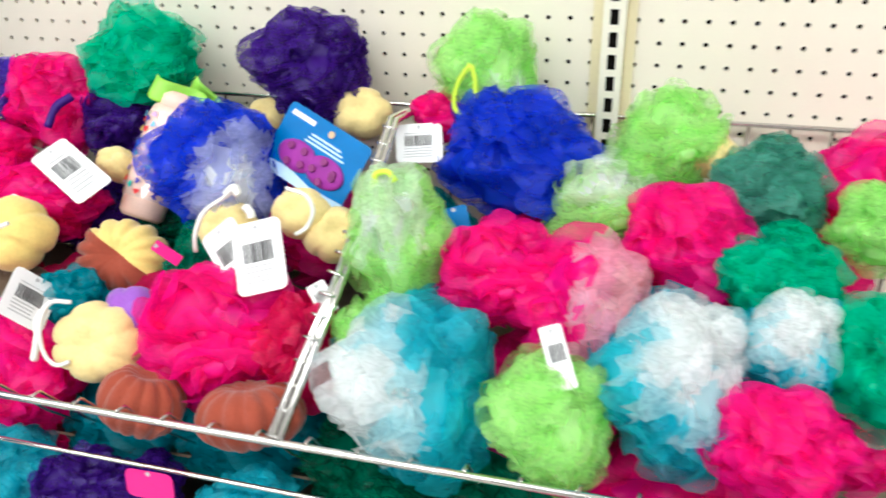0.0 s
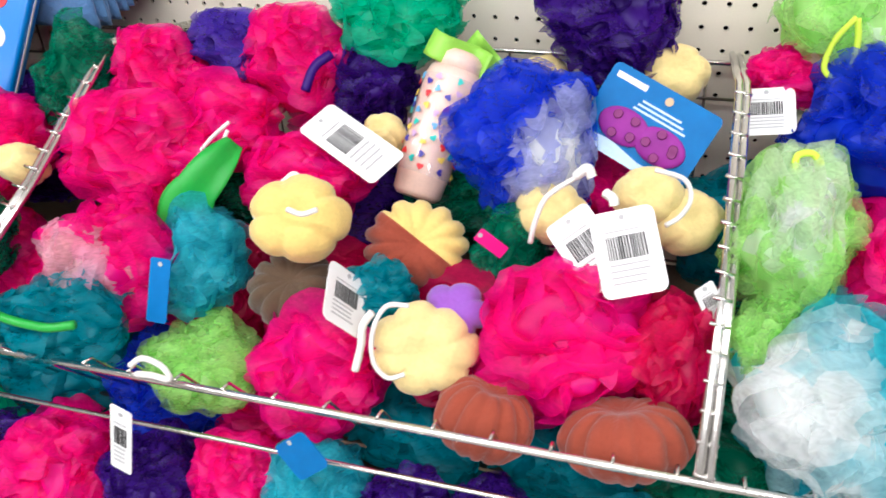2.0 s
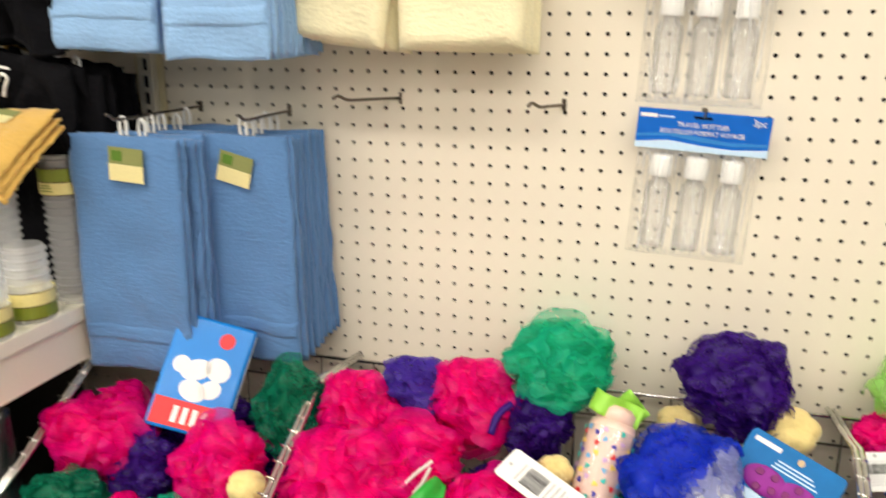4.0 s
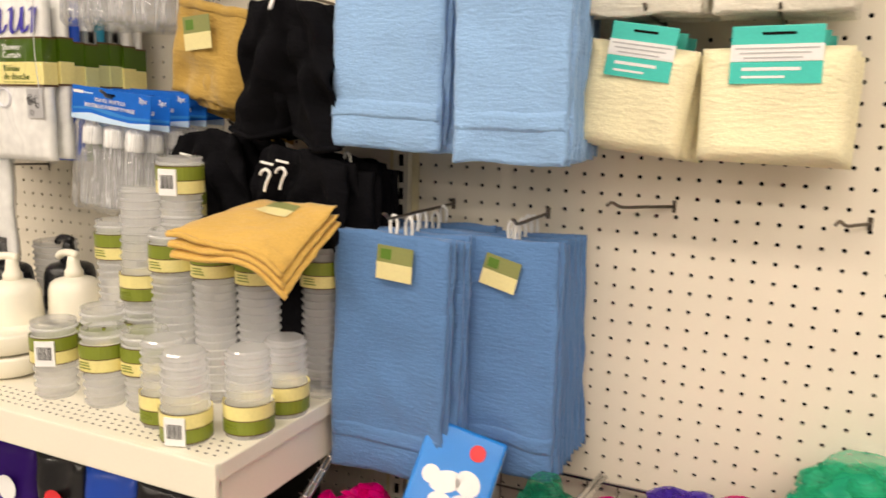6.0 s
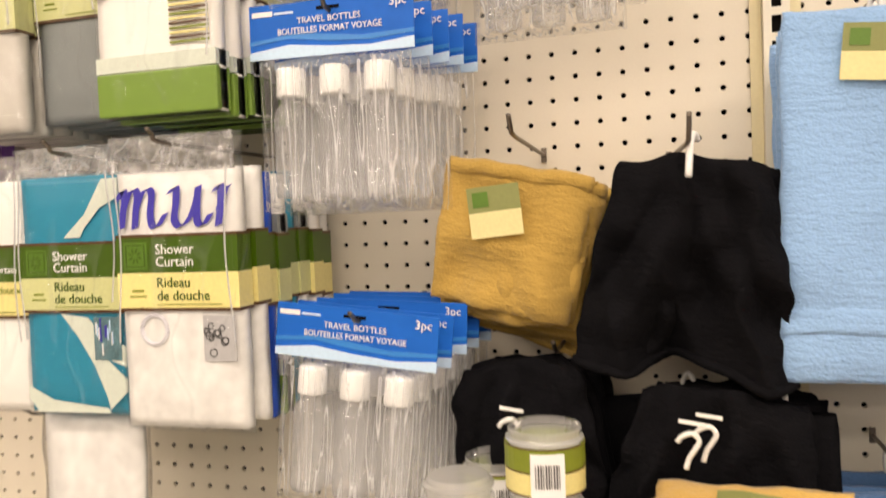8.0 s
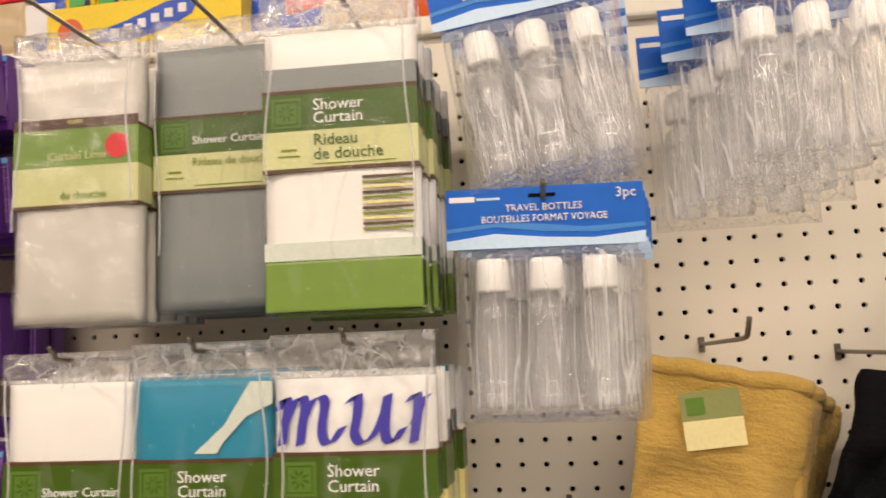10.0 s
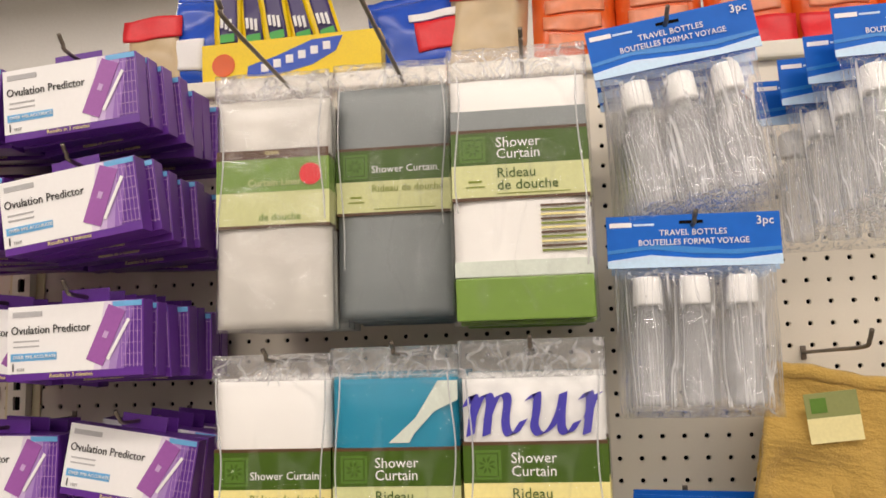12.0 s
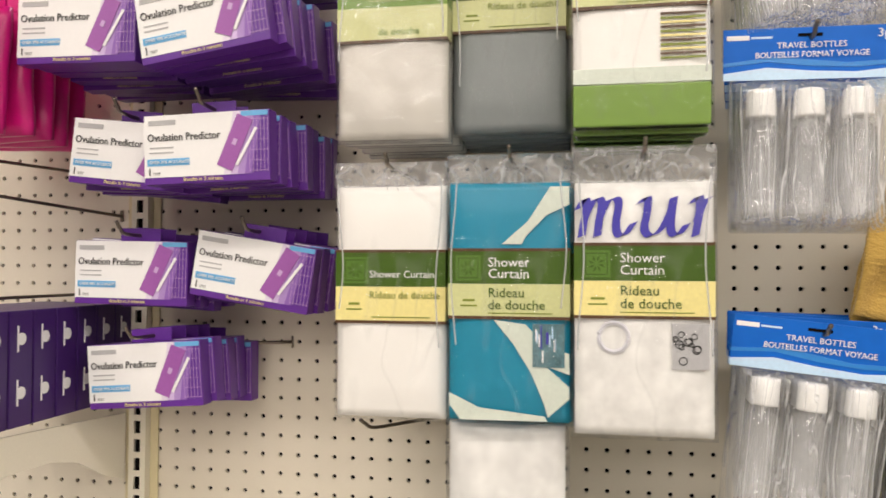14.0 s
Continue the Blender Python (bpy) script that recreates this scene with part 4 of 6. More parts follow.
# blush tumbler with paper hearts
cup = thing("gift_tumbler", "blush pink tumbler bottle with coloured hearts and green topper", "tumbler", pose(0.408, -0.206, 0.905, -36, 13, 0))
part("cup_body", lathe([(0.020, -0.035), (0.025, -0.030), (0.027, 0.0), (0.029, 0.09), (0.027, 0.098), (0.0, 0.10)], 28), PINK_CUP, cup, smooth=True)
part("clear_sleeve", lathe([(0.0285, -0.012), (0.0305, 0.088)], 28, caps=False), CLEAR, cup, smooth=True)
HEARTS = [RED_PRINT, SKY_BAR, BRIGHT_YELLOW, TEAL_PRINT, NAVY_INK, PINK_PRINT]
for k in range(96):
    a, z = k * 2.4, -0.006 + (k % 16) * 0.0060
    r = 0.0278 + z * 0.02
    hm = outline_plate([(0, -0.0028), (0.0028, 0.0004), (0.002, 0.002), (0.0006, 0.0018), (0, 0.001), (-0.0006, 0.0018), (-0.002, 0.002), (-0.0028, 0.0004)], 0)
    part("heart", hm, HEARTS[k % 6], cup).matrix_basis = pose(0, 0, z, 0, 0, math.degrees(a)) @ pose(0, -r - 0.0028, 0, 0, k * 50, 0) @ Matrix.Scale(1.35, 4)
part("topper", slab(0.064, 0.026, 0.002, 10, 6, lambda x, z: 0.014 * math.sin(x * 90) + z * 0.3), LIME_PAPER, cup, "curled green card topper", smooth=True).matrix_basis = pose(0.0, -0.012, 0.128, 20, 10, 0)
part("topper_curl", slab(0.040, 0.030, 0.002, 10, 6, lambda x, z: 0.010 * math.sin(x * 120) - z * 0.5), LIME_PAPER, cup, "curled lime paper leaf", smooth=True).matrix_basis = pose(0.024, 0.006, 0.136, 10, 35, 0)
part("cap", lathe([(0.024, 0.098), (0.024, 0.112), (0.018, 0.118)], 24), PINK_CUP, cup, smooth=True)

# blue wrapped pack leaning on the puffs
m, w, h = facing((-0.166, -0.176, 1.084), (-0.068, -0.146, 1.052), (-0.180, -0.264, 0.954))
pack = thing("wrapped_pack", "bright blue shrink wrapped pack leaning on puffs", "pack", m)
part("pack_body", box(0, w, 0, 0.032, -h, 0, 0.006, seg=3), CYAN_BOX, pack, smooth=True)
part("side_seam", box(w - 0.0005, w + 0.001, 0.012, 0.016, -h * 0.95, -h * 0.05), CARD, pack)
for cx, cz, rx, rz, an in ((0.42, 0.46, 0.20, 0.09, 25), (0.68, 0.42, 0.17, 0.10, -30), (0.45, 0.64, 0.18, 0.09, -15), (0.66, 0.60, 0.14, 0.08, 30)):
    part("printed_petal", lathe([(1.0, 0), (0.98, 0.0006)], 18), CARD, pack).matrix_basis = pose(w * cx, -0.0002, -h * cz, 90) @ pose(0, 0, 0, 0, 0, an) @ Matrix.Diagonal((w * rx, h * rz, 1, 1))
part("red_dot", lathe([(0.011, 0), (0.011, 0.0008)], 18), RED_PRINT, pack).matrix_basis = pose(w * 0.68, -0.0002, -h * 0.16, 90)
part("white_badge", lathe([(0.012, 0), (0.012, 0.0008)], 18), CARD, pack).matrix_basis = pose(w * 0.22, -0.0002, -h * 0.44, 90)
part("red_band", plate(w * 0.04, w * 0.82, -h * 0.97, -h * 0.74), RED_PRINT, pack)
for k in range(4):
    part("white_stroke", plate(w * (0.30 + k * 0.12), w * (0.37 + k * 0.12), -h * 0.93, -h * 0.79, -0.0012), CARD, pack)


# ---- towels ----
def small_label(parent, x, z, w=0.052, h=0.052, turn=0.0, y=-0.0065):
    o = part("label", outline_plate([(-w / 2, 0), (w / 2, 0), (w / 2, -h / 2), (-w / 2, -h / 2)], y, 0.001), FADED_OLIVE, parent, "olive green and yellow paper label")
    o.matrix_basis = pose(x, 0, z, 0, turn, 0)
    p = part("label_lower", outline_plate([(-w / 2, -h / 2), (w / 2, -h / 2), (w / 2, -h), (-w / 2, -h)], y, 0.001), FADED_YELLOW, parent)
    p.matrix_basis = pose(x, 0, z, 0, turn, 0)
    q = part("label_mark", plate(-w * 0.4, -w * 0.1, -h * 0.4, -h * 0.1, y - 0.0006), TILE_GREEN, parent)
    q.matrix_basis = pose(x, 0, z, 0, turn, 0)


def towel(x, y, z, w, h, t, material, label, seed, labelled=None, turn=0.0, lean=0.0, yaw=0.0, group="hanging towels", border=True, fold=0.003, loop=True, flare=0.0, rolled=False):
    """A folded towel of two leaves with soft uneven edges, a woven border and a hanging loop."""
    th = thing("towel", label, "towel", pose(x, y, z, lean, turn, yaw), group)

    def soften(bm, drop, sd):
        for v in bm.verts:
            a, b = v.co.x, v.co.z - drop
            v.co.x = a * (1 + flare * (-b / h - 0.4)) + 0.0035 * noise.noise(Vector((a * 9, b * 22, sd))) + 0.0012 * noise.noise(Vector((a * 60, b * 160, sd)))
            v.co.z += 0.0045 * noise.noise(Vector((a * 16, b * 3, sd + 9))) + 0.0010 * noise.noise(Vector((a * 170, b * 40, sd)))
        return bm

    def wave(a, b, sd=seed):
        slow = noise.noise(Vector((a * 9, b * 5, sd * 1.7)))
        ribs = math.sin(b * 520 + 5 * noise.noise(Vector((a * 26, b * 14, sd))))
        return fold * math.sin(a * 40 + sd) * (-b / h) + crumple(sd, fold * 1.5, 0.045)(a, b) + 0.003 * slow + 0.0002 * ribs
    part("front_leaf", soften(slab(w, h, t * 0.55, 30, 60, wave, 0.4), 0, seed), material, th, smooth=True)
    back = part("back_leaf", soften(slab(w * 1.01, h * 0.985, t * 0.5, 18, 30, lambda a, b: wave(a, b, seed + 0.4), 0.4), 0, seed + 31), material, th, smooth=True)
    back.location = (0.003, t * 0.52, -0.001)
    if border:
        part("border", soften(slab(w * 0.97, 0.022, t * 0.5, 30, 4, lambda a, b: wave(a, b - h * 0.80) - 0.0012, 0.8), -h * 0.80, seed), material, th, "woven flat border", smooth=True).location.z = -h * 0.80
    if rolled:
        line = [(w * (k / 8 - 0.5) * 0.98, t * 0.3 + wave(w * (k / 8 - 0.5), 0.0), -0.003 + 0.003 * noise.noise(Vector((k * 0.7, seed, 2)))) for k in range(9)]
        part("rolled_fold", tube(bend(line, 3), t * 0.52, 10), material, th, "soft rolled fold over the hook", smooth=True)
    if loop:
        part("loop", tube(bend([(-0.004, t / 2, -0.002), (-0.005, t / 2, 0.016), (0.0, t / 2, 0.024), (0.005, t / 2, 0.016), (0.004, t / 2, -0.002)], 4), 0.0025, 6), WHITE_PLASTIC, th, "white plastic hanging loop", smooth=True)
    if labelled:
        small_label(th, *labelled)
    return th


BT, LT = "medium blue folded terry towel hanging on a hook", "light blue folded terry towel hanging on a hook"
rnd = random.Random(7)
# lower pair
towel(-0.226, -0.190, 1.325, 0.168, 0.335, 0.020, BLUE_TOWEL, BT, 1, (0.012, -0.014, 0.052, 0.045, 3), 1.0)
for k in range(5):
    towel(-0.218 + rnd.uniform(-0.006, 0.012), -0.162 + k * 0.026, 1.322 + rnd.uniform(-0.004, 0.004), 0.168, 0.335, 0.020, BLUE_TOWEL, BT, 2 + k, None, rnd.uniform(-1.5, 1.5))
towel(-0.086, -0.125, 1.322, 0.136, 0.325, 0.018, BLUE_TOWEL, BT, 9, (-0.004, -0.024, 0.050, 0.042, 15), -1.0)
for k in range(4):
    towel(-0.088 + k * 0.001, -0.102 + k * 0.022, 1.318 + rnd.uniform(-0.004, 0.004), 0.138, 0.322 - k * 0.006, 0.016, BLUE_TOWEL, BT, 10 + k, None, -1.0 - k * 0.6)
# upper pair
towel(-0.241, -0.172, 1.738, 0.160, 0.305, 0.022, LIGHT_TOWEL, LT, 20, (-0.010, -0.015, 0.050, 0.045, 4), 1.2)
for k in range(4):
    towel(-0.232 + rnd.uniform(-0.006, 0.010), -0.145 + k * 0.028, 1.736, 0.160, 0.305, 0.020, LIGHT_TOWEL, LT, 21 + k, None, rnd.uniform(-1, 1.5))
towel(-0.066, -0.205, 1.736, 0.140, 0.312, 0.022, LIGHT_TOWEL, LT, 26, None, -0.5)
for k in range(6):
    towel(-0.066 - k * 0.003, -0.178 + k * 0.025, 1.732, 0.138, 0.308, 0.018, LIGHT_TOWEL, LT, 27 + k, None, -0.4 - k * 0.3)
for x, z, r in ((-0.222, 1.347, 0.205), (-0.074, 1.344, 0.14), (-0.238, 1.758, 0.19), (-0.058, 1.756, 0.225), (0.070, 1.600, 0.13), (0.212, 1.596, 0.13)):
    peg_hook(x, z, r, 0.008)
# bare hooks on the middle board
peg_hook(0.10, 1.366, 0.09, 0.002, lean=-50)
peg_hook(0.33, 1.362, 0.06, 0.002, lean=-35)


def cream_pack(x, y, z, w, h, seed, turn):
    t = thing("washcloth_pack", "cream folded washcloth pack with a mint header card", "washcloth", pose(x, y, z, 0, turn, 0), "cream washcloth packs")
    part("cloth", slab(w, h, 0.032, 20, 20, crumple(seed, 0.007, 0.06), 0.3), CREAM_TOWEL, t, smooth=True)
    part("header_top", box(-w * 0.30, w * 0.30, -0.003, -0.001, 0.000, 0.022, 0.001), TEAL_PRINT, t, "mint teal header card")
    part("header_panel", box(-w * 0.30, w * 0.30, -0.0042, -0.0026, -0.016, 0.002), CARD, t, "white printed panel")
    part("header_foot", box(-w * 0.30, w * 0.30, -0.004, -0.0022, -0.040, -0.0165), TEAL_PRINT, t)
    for k in range(3):
        part("print_line", plate(-w * (0.27 - 0.03 * k), w * (0.27 - 0.05 * k), -0.003 - k * 0.005, -0.0015 - k * 0.005, -0.0048), GREY_INK, t)
    part("print_mark", plate(-w * 0.22, w * 0.16, -0.026, -0.0225, -0.0046), CARD, t)
    part("print_mark", plate(-w * 0.22, w * 0.06, -0.034, -0.0315, -0.0046), CARD, t)
    part("hang_slot", plate(-w * 0.1, w * 0.12, 0.012, 0.015, -0.0036), DARK, t)


for k in range(3):
    cream_pack(0.068 + k * 0.006, -0.122 + k * 0.030, 1.566 - k * 0.004, 0.128, 0.124, 40 + k, 8 - k)
    cream_pack(0.212 + k * 0.006, -0.122 + k * 0.030, 1.562 - k * 0.003, 0.156, 0.126, 50 + k, -1 + k)
WT = "white folded terry towel hanging above the cream washcloths"
for k in range(4):
    towel(0.066 + k * 0.003, -0.130 + k * 0.026, 1.829, 0.136, 0.230, 0.020, WHITE_TOWEL, WT, 330 + k, None, 0.6 - 0.4 * k, group="white towels")
    towel(0.212 + k * 0.003, -0.135 + k * 0.026, 1.829, 0.142, 0.232, 0.020, WHITE_TOWEL, WT, 340 + k, None, -0.5 + 0.4 * k, group="white towels")
for x in (0.066, 0.212):
    peg_hook(x, 1.847, 0.14, 0.008)

GT = "gold brown folded terry washcloth hanging on a hook"
towel(-0.549, -0.140, 1.625, 0.142, 0.136, 0.016, GOLD_TOWEL, GT, 60, (-0.020, -0.018, 0.050, 0.048, -16, -0.014), 11.0, group="gold washcloths", loop=False, border=False, fold=0.009, flare=-0.05, rolled=True)
for k in range(5):
    towel(-0.541 + k * 0.0095, -0.124 + k * 0.017, 1.620 - k * 0.004, 0.146, 0.142 + 0.006 * k, 0.015, GOLD_TOWEL, GT, 61 + k, None, 12.0 + k * 1.6, group="gold washcloths", loop=False, border=False, fold=0.012, flare=-0.04, rolled=True)
peg_hook(-0.545, 1.648, 0.19, 0.016, -0.006)


def draped(x, y, z, w, h, seed, label, turn, folds=26.0, depth=0.012, loop=False, neck=0.55):
    t = thing("washcloth", label, "washcloth", pose(x, y, z, 0, turn, 0), "black washcloths")

    def wave(a, b):
        f = min(1.0, -b / h + 0.1)
        return depth * f * math.sin(a * folds * (1.4 - 0.6 * f) * 2.2 + seed + 3 * noise.noise(Vector((a * 12, b * 8, seed)))) + crumple(seed, 0.014, 0.035)(a, b) - 0.02 * (1 - f) + 0.016 * f * (abs(math.sin((a * 0.85 + b * 0.45) * 62 + seed)) + 0.5 * abs(math.sin((a * 0.6 - b * 0.2) * 110 + seed)))
    bm = slab(w, h, 0.016, 48, 36, wave, 0.5)
    for v in bm.verts:
        f = min(1.0, -v.co.z / h)
        v.co.x *= neck + (1 - neck) * f ** 0.7
        v.co.y -= 0.030 * (1 - abs(v.co.x) / (w * 0.5)) * f * (neck < 0.5)
        v.co.z -= (1 - neck) * 0.35 * abs(v.co.x)
        v.co.x += 0.006 * noise.noise(Vector((v.co.x * 6, v.co.z * 38, seed)))
        v.co.z += 0.007 * noise.noise(Vector((v.co.x * 34, 0, seed + 5)))
        v.co.z += 0.005 * math.sin(v.co.x * 60 + seed) * f
        v.co.y -= 0.020 * min(1.0, 2.5 * f) * abs(math.sin(math.atan2(v.co.x, 0.035 - v.co.z) * 7.5 + seed * 0.9 + noise.noise(Vector((v.co.x * 14, v.co.z * 9, seed))))) ** 0.7
    bm.verts.ensure_lookup_table()
    edge = [bm.verts[(36 * 49 + i) * 2].co.copy() for i in range(0, 49, 3)]
    part("cloth", bm, BLACK_TOWEL, t, smooth=True)
    part("hem", tube(bend(edge, 2), 0.0045, 8), BLACK_TOWEL, t, "thick stitched black hem", smooth=True)
    if loop:
        part("loop", tube(bend([(-0.004, -0.040, -0.020), (-0.004, -0.030, 0.004), (-0.002, -0.018, 0.016), (0.002, -0.010, 0.012)], 4), 0.0030, 6), WHITE_PLASTIC, t, "white plastic hanging loop", smooth=True)
    return t


BK = "black terry washcloth bunched on a hook"
for k in range(5):
    draped(-0.392 + k * 0.012, -0.168 + k * 0.024, 1.628 - k * 0.003, 0.190, 0.178 - 0.004 * k, 70 + k, BK, 5 - k, loop=k == 0, neck=0.62, folds=24, depth=0.017)
for k in range(4):
    draped(-0.552 + k * 0.006, -0.150 + k * 0.028, 1.448 - k * 0.003, 0.165, 0.22, 80 + k, BK, -3 + 2 * k, neck=0.66)
    draped(-0.372 + k * 0.006, -0.165 + k * 0.03, 1.428 - k * 0.003, 0.215, 0.30, 85 + k, BK, 8 - 2 * k, neck=0.62)
towel(-0.325, -0.15, 1.40, 0.09, 0.34, 0.03, BLACK_TOWEL, "black folded terry towel hanging behind the tumblers", 95, group="black towels", border=False)
towel(-0.40, -0.10, 1.40, 0.24, 0.34, 0.03, BLACK_TOWEL, "black folded terry towel hanging behind the tumblers", 96, group="black towels", border=False)
peg_hook(-0.412, 1.636, 0.215, 0.022, 0.0, 4)
for x in (-0.520, -0.365):
    peg_hook(x, 1.452, 0.14, 0.012)
for x, y, z in ((-0.552, -0.205, 1.392), (-0.402, -0.215, 1.388), (-0.388, -0.200, 1.390)):
    hk = thing("size_clip", "white plastic question mark shaped hanger clip", "hanger clip", pose(x, y, z, 0, 8, 0) @ Matrix.Scale(0.66, 4), "hanger clips")
    part("clip", tube(bend([(-0.016, 0, 0.006), (-0.012, -0.002, 0.014), (0.0, -0.003, 0.020), (0.009, -0.002, 0.012), (0.005, -0.002, 0.0), (0.0, 0, -0.012), (-0.002, 0, -0.026)], 4), 0.0034, 8), WHITE_PLASTIC, hk, smooth=True)
    part("clip_bar", box(-0.018, 0.014, -0.003, 0.0, 0.030, 0.035, 0.001), WHITE_PLASTIC, hk)

# ---- the shelf with dispensers and tumblers ----
SHELF = 1.08
sh = thing("wall_shelf", "cream perforated steel shelf holding bathroom plastics", "shelf", pose(0, 0, 0))
part("shelf_board", box(-1.500, -0.322, -0.412, -0.018, SHELF - 0.022, SHELF, 0.002), STEEL_CREAM, sh)
part("front_lip", box(-1.500, -0.322, -0.420, -0.4125, SHELF - 0.046, SHELF + 0.001, 0.0025), STEEL_CREAM, sh)
part("bracket", box(-0.334, -0.3305, -0.40, -0.02, SHELF - 0.085, SHELF - 0.023), STEEL_CREAM, sh)
part("bracket", box(-1.490, -1.4865, -0.40, -0.02, SHELF - 0.085, SHELF - 0.023), STEEL_CREAM, sh)
dots = bmesh.new()
for i in range(88):
    for j in range(4):
        x, y = -1.49 + i * 0.0132 + (j % 2) * 0.0066, -0.398 + j * 0.012
        dots.faces.new([dots.verts.new((x + 0.0024 * math.cos(a), y + 0.0024 * math.sin(a), SHELF + 0.0006)) for a in (0.4, 1.97, 3.54, 5.1)])
tagged(part("punched_holes", dots, DARK, sh), kind="stuff")


def dispenser(x, y, s=1.0, shade=IVORY_PLASTIC):
    t = thing("soap_dispenser", ("ivory and black" if shade is IVORY_PLASTIC else "black") + " plastic pump soap dispenser on the shelf", "soap dispenser", pose(x, y, SHELF, 0, 0, random.Random(int(x * 997)).uniform(-25, 25)) @ Matrix.Scale(s, 4), "soap dispensers")
    part("foot", lathe([(0.027, 0.0), (0.028, 0.004), (0.025, 0.014), (0.032, 0.032), (0.0405, 0.052), (0.0412, 0.058)], 32), BLACK_PLASTIC, t, smooth=True)
    part("bottle", lathe([(0.0412, 0.0585), (0.0415, 0.066), (0.0390, 0.108), (0.0360, 0.118), (0.030, 0.123), (0.018, 0.126), (0.013, 0.129)], 32), shade, t, smooth=True)
    part("collar", lathe([(0.0145, 0.127), (0.0145, 0.137), (0.011, 0.141), (0.009, 0.153), (0.008, 0.160)], 20), shade, t, smooth=True)
    part("pump_head", tube(bend([(0.010, 0, 0.163), (-0.008, 0, 0.165), (-0.028, 0, 0.162), (-0.038, 0, 0.155)], 4), 0.006, 10), shade, t, smooth=True)


for x, y in ((-0.925, -0.322), (-0.857, -0.264), (-0.798, -0.200), (-0.728, -0.145)):
    dispenser(x, y)
for x, y in ((-0.880, -0.140), (-0.960, -0.200), (-0.780, -0.095), (-0.700, -0.070), (-1.06, -0.16)):
    dispenser(x, y, 1.05, BLACK_PLASTIC)


def dish(x, y, z, yaw):
    t = thing("soap_dish", "ivory oval plastic soap dish in a stack", "soap dish", pose(x, y, z, 0, 0, yaw), "soap dishes")
    bm = lathe([(0.70, 0.0), (0.90, 0.006), (1.0, 0.030), (0.99, 0.034), (0.95, 0.035), (0.90, 0.032), (0.0, 0.030)], 36)
    bmesh.ops.scale(bm, vec=(0.076, 0.055, 1), verts=bm.verts[:])
    part("dish_bowl", bm, IVORY_PLASTIC, t, smooth=True)


dish(-0.827, -0.321, SHELF, 12)
dish(-0.831, -0.317, SHELF + 0.031, 22)


R = 0.0292


def tumbler(x, y, z, h=0.118, r=0.031, upside=False, code=False, label_at=0.62, turn=0, band=True):
    """A stack of nested clear ribbed tumblers with a paper band."""
    t = thing("plastic_tumbler", "clear ribbed plastic tumbler stack with a green and yellow band", "tumbler", pose(x, y, z, 0, 0, turn), "clear plastic tumblers")
    prof, n = [(r * 0.80, 0.0), (r * 0.86, 0.002)], max(5, round(h / 0.0115))
    for k in range(n):
        f = k / (n - 1)
        rr = r * (0.88 + 0.10 * f)
        prof += [(rr, 0.004 + f * (h - 0.012)), (rr + 0.0028, 0.004 + f * (h - 0.016) + 0.0019), (rr + 0.0026, 0.004 + f * (h - 0.016) + 0.0040), (rr, 0.004 + f * (h - 0.016) + 0.0054)]
    prof += [(r * 1.01, h - 0.002), (r * 1.0, h)]
    if upside:
        prof = [(a, h - b) for a, b in prof][::-1]
    shell = lathe(prof, 28)
    if not upside:
        bmesh.ops.delete(shell, geom=[f for f in shell.faces if len(f.verts) > 4 and f.calc_center_median().z > h * 0.5], context="FACES_ONLY")
    part("wall", shell, TUMBLER, t)
    if not band:
        t["label"] = "clear ribbed plastic tumbler stack without a band"
        return t
    a, b = (OLIVE, PALE_YELLOW)
    z0 = h * label_at
    up, down = (b, a) if upside else (a, b)
    part("band_upper", lathe([(r * 1.095, z0 + 0.0185), (r * 1.10, z0 + 0.037)], 28, caps=False), up, t, "paper band, upper colour")
    part("band_lower", lathe([(r * 1.09, z0), (r * 1.095, z0 + 0.0185)], 28, caps=False), down, t, "paper band, lower colour")
    for e in (0.0, 0.0178, 0.0365):
        part("band_edge", lathe([(r * 1.104, z0 + e), (r * 1.104, z0 + e + 0.0013)], 28, caps=False), EDGE_BROWN, t)
    for e in (0.006, 0.010, 0.0135):
        part("print_line", box(-0.010, 0.012 - e * 0.5, -r * 1.125, -r * 1.08, z0 + e, z0 + e + 0.0012), OLIVE, t)
    if code:
        pl = part("white_panel", box(-0.013, 0.013, -r * 1.13, -r * 1.04, z0 - 0.001, z0 + 0.034), CARD, t)
        bars = bmesh.new()
        for k in range(10):
            plate(-0.0095 + k * 0.002, -0.0095 + k * 0.002 + (0.0011 if k % 3 else 0.0006), z0 + 0.008, z0 + 0.026, -r * 1.13 - 0.0006, 0.0005, bars)
        tagged(part("barcode", bars, INK, t), kind="stuff")
    return t


tumbler(-0.468, -0.345, SHELF, 0.112, R, upside=True, label_at=0.05)
tumbler(-0.408, -0.372, SHELF, 0.112, R, upside=True, label_at=0.03, code=True, turn=18)
tumbler(-0.352, -0.322, SHELF, 0.110, R, upside=True, label_at=0.06)
tumbler(-0.352, -0.246, SHELF, 0.104, R, upside=True, label_at=0.06)
tumbler(-0.668, -0.345, SHELF, 0.108, R, code=True, turn=28, label_at=0.48)
tumbler(-0.583, -0.336, SHELF, 0.108, R, label_at=0.48)
tumbler(-0.628, -0.296, SHELF, 0.122, R, label_at=0.5)
tumbler(-0.522, -0.322, SHELF, 0.110, R, label_at=0.48)
